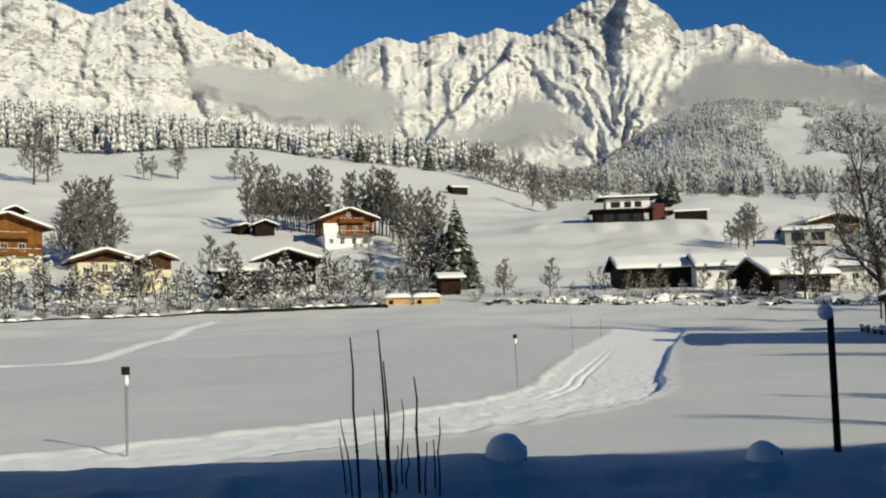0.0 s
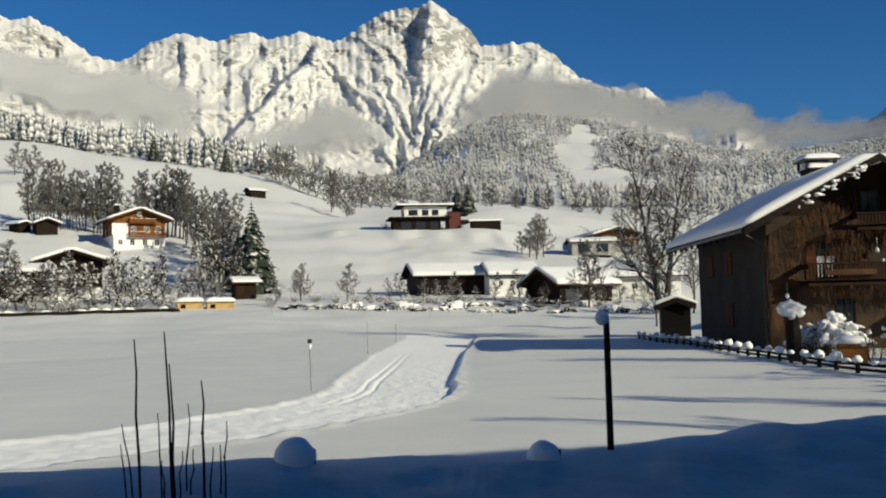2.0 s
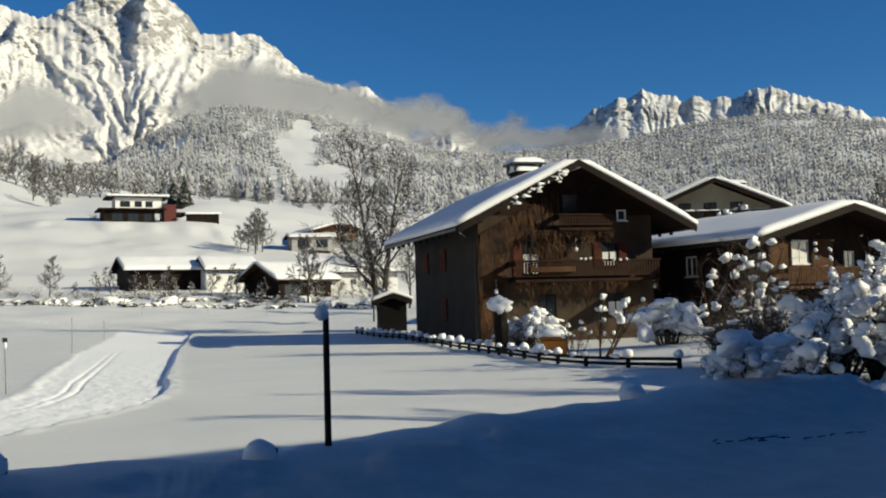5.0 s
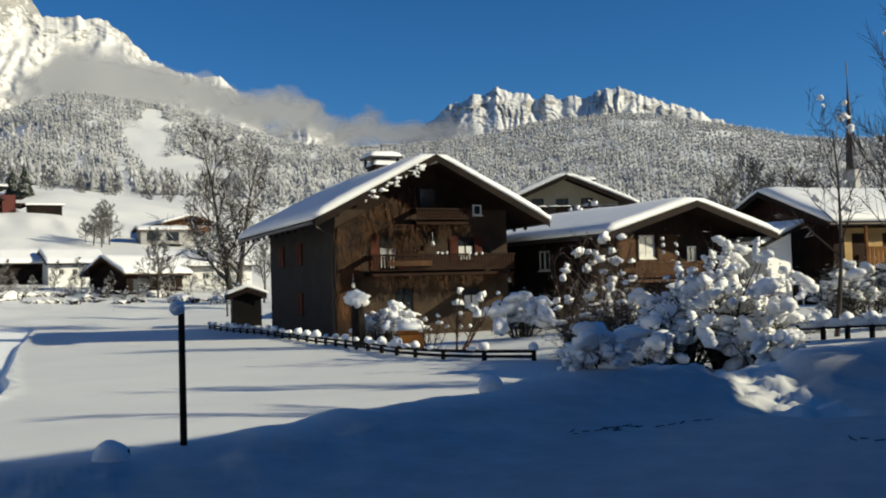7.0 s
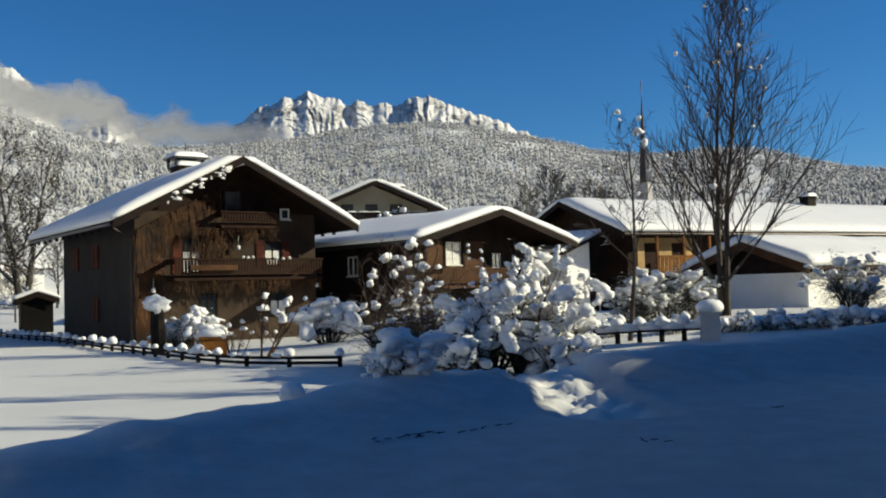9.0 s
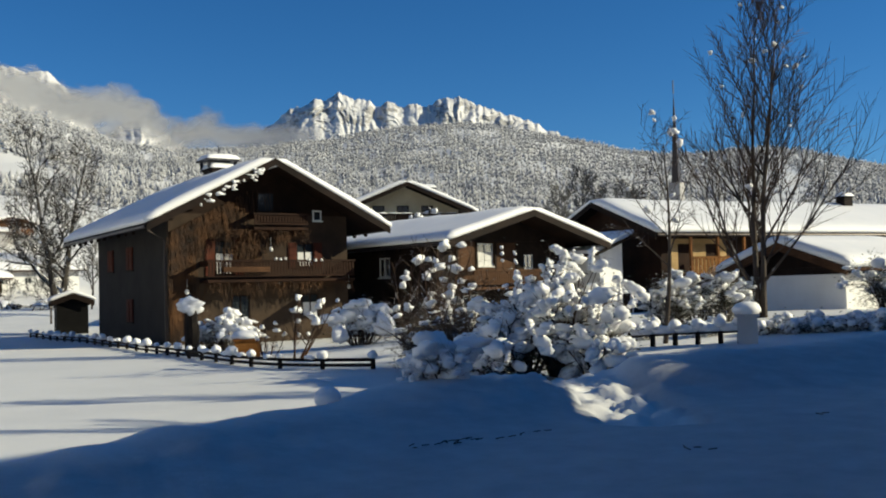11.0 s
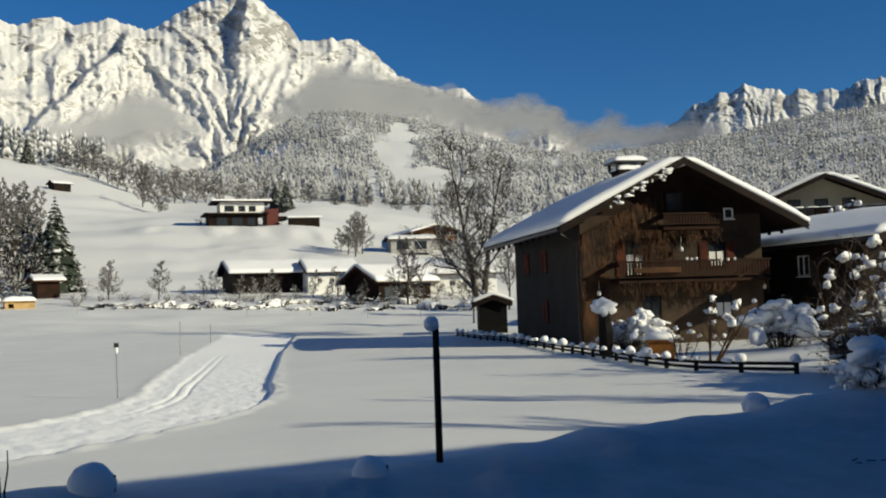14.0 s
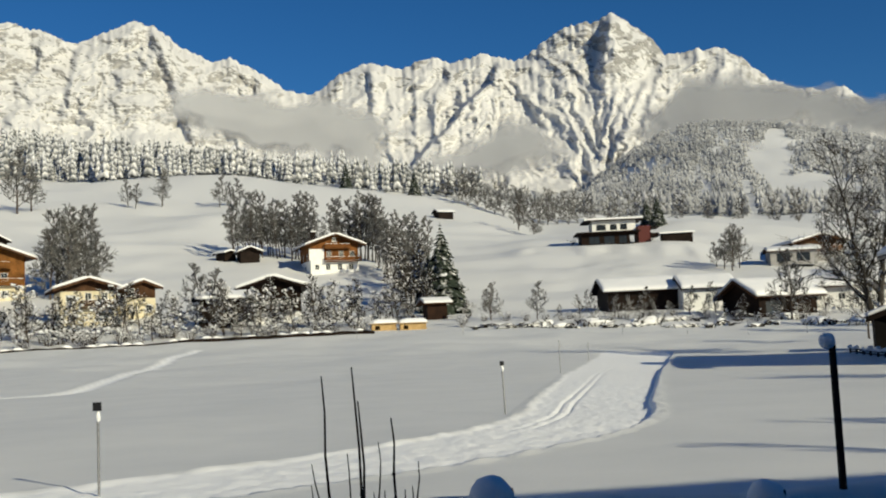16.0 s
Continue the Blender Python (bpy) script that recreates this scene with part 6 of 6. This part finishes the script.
plant_at(ever, [(*ground_xy(57.4, 37), 0.72), (*ground_xy(58.8, 38), 0.78), (*ground_xy(60.2, 39), 0.72), (*ground_xy(68.6, 39), 0.75)])
hedge = snow_bush("low_hedge", 67, (1.0, 0.7, 0.7), "low hedge half hidden by snow", 60, 0.17, 12, 500)
plant_at(hedge, [(*ground_xy(a, 33), 0.8) for a in (56.0, 59.4, 62.6, 64.2, 65.8, 67.2, 68.6, 70.0)])

bx, by_ = ground_xy(33.9, 37.5)
hive = root("garden_box", (bx, by_, ground_at(bx, by_)), -30, "orange wooden garden box under a slab of snow", "box")
part("body", Geo().box(-0.45, 0.45, -0.3, 0.3, -0.1, 0.62), M_AMBER, hive)
part("lid", Geo().box(-0.5, 0.5, -0.36, 0.36, 0.62, 0.68), M_ORANGE, hive)
part("snow_cap", Geo().blob((0, 0, 0.78), (0.56, 0.42, 0.2), 2, 12, 8, 0.15, 0.6), M_CAP, hive, "slab of snow", True)

sx_, sy_ = ground_xy(24.7, 72)
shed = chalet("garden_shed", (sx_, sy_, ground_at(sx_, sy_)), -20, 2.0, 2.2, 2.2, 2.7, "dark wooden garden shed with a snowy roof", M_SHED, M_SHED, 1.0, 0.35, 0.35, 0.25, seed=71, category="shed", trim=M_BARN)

px, py = ground_xy(61.4, 30)
pil = root("gate_pillar", (px, py, ground_at(px, py)), -60, "pale stone gate pillar with a cushion of snow", "pillar")
part("shaft", Geo().box(-0.27, 0.27, -0.27, 0.27, -0.3, 0.75), M_STONE, pil)
part("coping", Geo().box(-0.33, 0.33, -0.33, 0.33, 0.75, 0.83), M_STONE, pil)
part("snow_cap", Geo().blob((0, 0, 0.95), (0.40, 0.40, 0.24), 4, 14, 9, 0.1, 0.5), M_CAP, pil, "cushion of snow", True)
rail = root("roadside_fence", (0, 0, 0), 0, "low wooden roadside fence under snow", "fence")
prev = None
for i, a in enumerate((55.2, 56.4, 57.6, 58.8, 60.0, 61.0)):
    x, y = ground_xy(a, 30.2)
    z = ground_at(x, y)
    p = part("post", Geo().box(x - 0.055, x + 0.055, y - 0.055, y + 0.055, z - 0.2, z + 0.45), M_POST, rail)
    part("snow_cap", Geo().blob((x, y, z + 0.58), (0.2, 0.2, 0.17), i, 10, 7, 0.2, 0.4), M_CAP, p, "cap of snow", True)
    if prev:
        for hgt in (0.34,):
            part("rail", Geo().tube([(prev[0], prev[1], prev[2] + hgt), (x, y, z + hgt)], 0.05, 6), M_POST, rail)
        part("rail_snow", Geo().tube([(prev[0], prev[1], prev[2] + 0.42), ((prev[0] + x) / 2, (prev[1] + y) / 2, (prev[2] + z) / 2 + 0.46), (x, y, z + 0.42)], [0.08, 0.13, 0.08], 8), M_CAP, rail, "snow on the rail", True)
    prev = (x, y, z)

# climbing plant on the chalet: a thicket of dry stems over the gable's corner and under the balcony
rnd = random.Random(9)
stems = Geo()
def hang(x, z0, z1, y):
    path, xx, yy = [], x, y
    for j in range(5):
        path.append((xx, yy - rnd.uniform(0.02, 0.16), z1 + (z0 - z1) * j / 4))
        xx += rnd.gauss(0, 0.05)
    stems.tube(path, [0.016, 0.015, 0.013, 0.010, 0.006], 3, False)
for i in range(1500):
    x = -4.74 + abs(rnd.gauss(0, 0.42))
    top = 5.3 + (x + 4.8) * 0.52 - rnd.random() ** 1.5 * 3.6
    hang(x, max(0.1, top - rnd.uniform(0.8, 3.0)), top, 0.0)
for i in range(700):
    x = -4.6 + abs(rnd.gauss(0, 1.6))
    top = min(5.3 + (x + 4.8) * 0.52, 7.4) - rnd.random() ** 2 * 1.2
    hang(x, top - rnd.uniform(0.4, 1.3), top, 0.0)
for i in range(420):
    x = rnd.uniform(-3.2, 4.5)
    hang(x, 2.8 - rnd.uniform(0.1, 0.55 + 0.4 * math.sin(x * 2.3) ** 2), 2.82, -rnd.uniform(0.3, 1.1))
for i in range(240):
    x = rnd.uniform(-2.2, 2.4)
    hang(x, 5.4 - rnd.uniform(0.1, 0.4 + 0.5 * math.sin(x * 1.9) ** 2), 5.42, -rnd.uniform(0.05, 0.7))
for i in range(160):
    x = rnd.gauss(-0.9, 0.5)
    hang(x, rnd.uniform(3.4, 4.2), rnd.uniform(4.4, 5.2), -0.05)
part("climbing_plant", stems, M_VINE, house, "dry brown climbing plant over the timber")
lump = Geo()
for i in range(38):
    t = rnd.random() ** 0.7
    x = -3.9 + 3.3 * t
    lump.blob((x, -1.82 - rnd.random() * 0.1, 8.62 + 0.516 * x + rnd.gauss(-0.06, 0.12)), (rnd.choice((0.05, 0.07, 0.1, 0.16, 0.26)), 0.08, rnd.uniform(0.03, 0.08)), i, 8, 6, 0.9)
tagged(part("vine_snow", lump, M_CAP, house, "snow caught in the climbing plant", True), kind="stuff")
part("downpipe", Geo().tube([(-5.75, 0.2, 5.4), (-4.95, 0.1, 4.9), (-4.95, 0.1, 0.0)], 0.05, 8), M_COPPER, house, "metal downpipe at the corner")

# ---- by the roadside ----
def bank_post(az, r, ball, label, lift=0.0, group="snow-capped posts on the bank"):
    x, y = ground_xy(az, r)
    z = ground_at(x, y) + lift
    th = root("fence_post", (x, y, z), 0, label, "post", group)
    part("post", Geo().tube([(0.125 * ball / 0.18, -0.02, -0.35), (0.125 * ball / 0.18, -0.02, ball * 0.62)], 0.05, 8), M_POST, th)
    part("snow_cap", Geo().blob((0, 0, ball * 0.25), (ball, ball, ball * 0.95), az, 18, 13, 0.08), M_CAP, th, "round ball of snow", True)


bank_post(3.35, 8.5, 0.18, "dark fence post under a round ball of snow", -0.01)
bank_post(17.8, 8.95, 0.152, "dark fence post under a round ball of snow", -0.01)
bank_post(38.6, 13.4, 0.17, "fence post buried under a ball of snow")
x, y = ground_xy(21.6, 9.5)
pole = root("marker_pole", (x, y, ground_at(x, y)), 0, "tall dark snow pole with a ball of snow on top", "pole")
part("shaft", Geo().tube([(0, 0, -0.4), (0, 0, 0.4), (0, 0, 2.02 - ground_at(x, y))], [0.034, 0.032, 0.030], 10), M_POST, pole)
part("snow_cap", Geo().blob((-0.045, -0.01, 2.02 - ground_at(x, y) - 0.01), (0.072, 0.07, 0.07), 3, 12, 9, 0.1), M_CAP, pole, "ball of snow", True)


def trail_sign(x, y, h, board, label, lean=0.0):
    th = root("trail_sign", (x, y, ground_at(x, y)), 0, label, "sign post", "trail markers")
    part("pole", Geo().tube([(0, 0, -0.3), (lean, 0, h)], 0.022, 8), M_GREYMETAL, th)
    if board:
        part("board", Geo().box(lean - board, lean + board, -0.04, -0.02, h - board * 1.1, h + board * 0.9), M_BLACK, th, "small dark sign board")
        part("snow_cap", Geo().blob((lean + 0.01, -0.02, h - board * 2.4), (0.04, 0.035, 0.09), x, 10, 8, 0.25), M_CAP, th, "frozen snow clinging to the pole", True)


trail_sign(-5.45, 17.05, 1.46, 0.07, "thin metal trail pole with a small dark sign")
trail_sign(2.1, 28.6, 1.42, 0.06, "thin metal trail pole with a small dark sign", -0.04)
for az, r, h in ((7.35, 56, 1.8), (8.95, 72, 1.3), (10.9, 112, 1.6), (14.4, 114, 1.6), (17.6, 112, 1.6), (20.6, 112, 1.6), (-4, 118, 1.5), (2, 116, 1.6)):
    trail_sign(*ground_xy(az, r), h, 0, "thin pole standing in the snowfield")

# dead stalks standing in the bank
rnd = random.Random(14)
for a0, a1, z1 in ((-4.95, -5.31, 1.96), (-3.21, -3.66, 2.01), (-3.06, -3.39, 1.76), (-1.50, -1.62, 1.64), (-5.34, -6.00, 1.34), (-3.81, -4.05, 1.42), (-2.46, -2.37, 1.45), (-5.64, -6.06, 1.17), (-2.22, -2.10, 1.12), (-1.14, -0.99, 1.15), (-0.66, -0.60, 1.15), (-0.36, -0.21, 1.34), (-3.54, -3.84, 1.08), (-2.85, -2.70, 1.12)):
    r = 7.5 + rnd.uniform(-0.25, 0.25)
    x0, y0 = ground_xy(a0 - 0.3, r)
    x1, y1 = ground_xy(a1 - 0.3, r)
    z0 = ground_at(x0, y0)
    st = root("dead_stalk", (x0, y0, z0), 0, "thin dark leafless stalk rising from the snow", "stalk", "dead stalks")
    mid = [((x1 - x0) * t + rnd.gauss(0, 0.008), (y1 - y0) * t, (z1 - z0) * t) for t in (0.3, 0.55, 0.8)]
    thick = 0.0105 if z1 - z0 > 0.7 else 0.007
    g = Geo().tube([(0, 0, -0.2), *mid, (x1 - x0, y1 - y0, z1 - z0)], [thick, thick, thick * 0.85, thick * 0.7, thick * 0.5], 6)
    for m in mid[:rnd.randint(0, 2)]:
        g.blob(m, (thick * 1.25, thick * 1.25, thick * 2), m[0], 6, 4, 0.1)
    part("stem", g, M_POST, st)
# broken twigs lying on the road
for a, r, n in ((45.7, 10.7, 9), (44.8, 10.6, 2), (43.6, 10.4, 3), (58.6, 10.5, 4), (47.0, 10.9, 3), (48.6, 11.2, 3), (50.2, 11.6, 2), (64.8, 13.3, 2)):
    x, y = ground_xy(a, r)
    db = root("broken_twig", (x, y, ground_at(x, y)), 0, "dark broken twigs lying on the snowy road", "twig", "twigs on the road")
    for i in range(n):
        dx, dy, an = rnd.gauss(0, 0.15), rnd.gauss(0, 0.09), rnd.gauss(-0.6, 1.2)
        part("stick", Geo().tube([(dx, dy, 0.02), (dx + 0.09 * math.cos(an), dy + 0.09 * math.sin(an), 0.03)], 0.0055, 5), M_POST, db)

# heaps of ploughed snow and brushwood along the far edge of the field
rnd = random.Random(77)
for i in range(34):
    x, y = ground_xy(2.6 + i * 0.64 + rnd.uniform(-0.2, 0.2), 122.5 + 11 * rnd.random() ** 2)
    heap = root("snow_heap", (x, y, ground_at(x, y)), rnd.uniform(-20, 20), "low heap of snow over dark brushwood by the farm", "snow heap", "heaps at the field's edge")
    w, h = rnd.choice((0.35, 0.6, 0.9, 1.5, 2.2)), rnd.uniform(0.15, 0.6)
    part("snow_cap", Geo().blob((0, 0, h * 0.55), (w, 0.8, h), i, 12, 8, 0.5), M_CAP, heap, "rounded snow", True)
    g = Geo()
    for j in range(9):
        a, b = rnd.uniform(-w, w), rnd.uniform(0.3, 0.9)
        g.tube([(a, -0.75, -0.1), (a + rnd.gauss(0, 0.25), -0.8, h * b), (a + rnd.gauss(0, 0.5), -0.7, h * (b + 0.6))], [0.09, 0.07, 0.03], 4, False)
    tagged(part("brushwood", g, M_POST, heap, "dark sticks poking out of the snow"), kind="stuff")
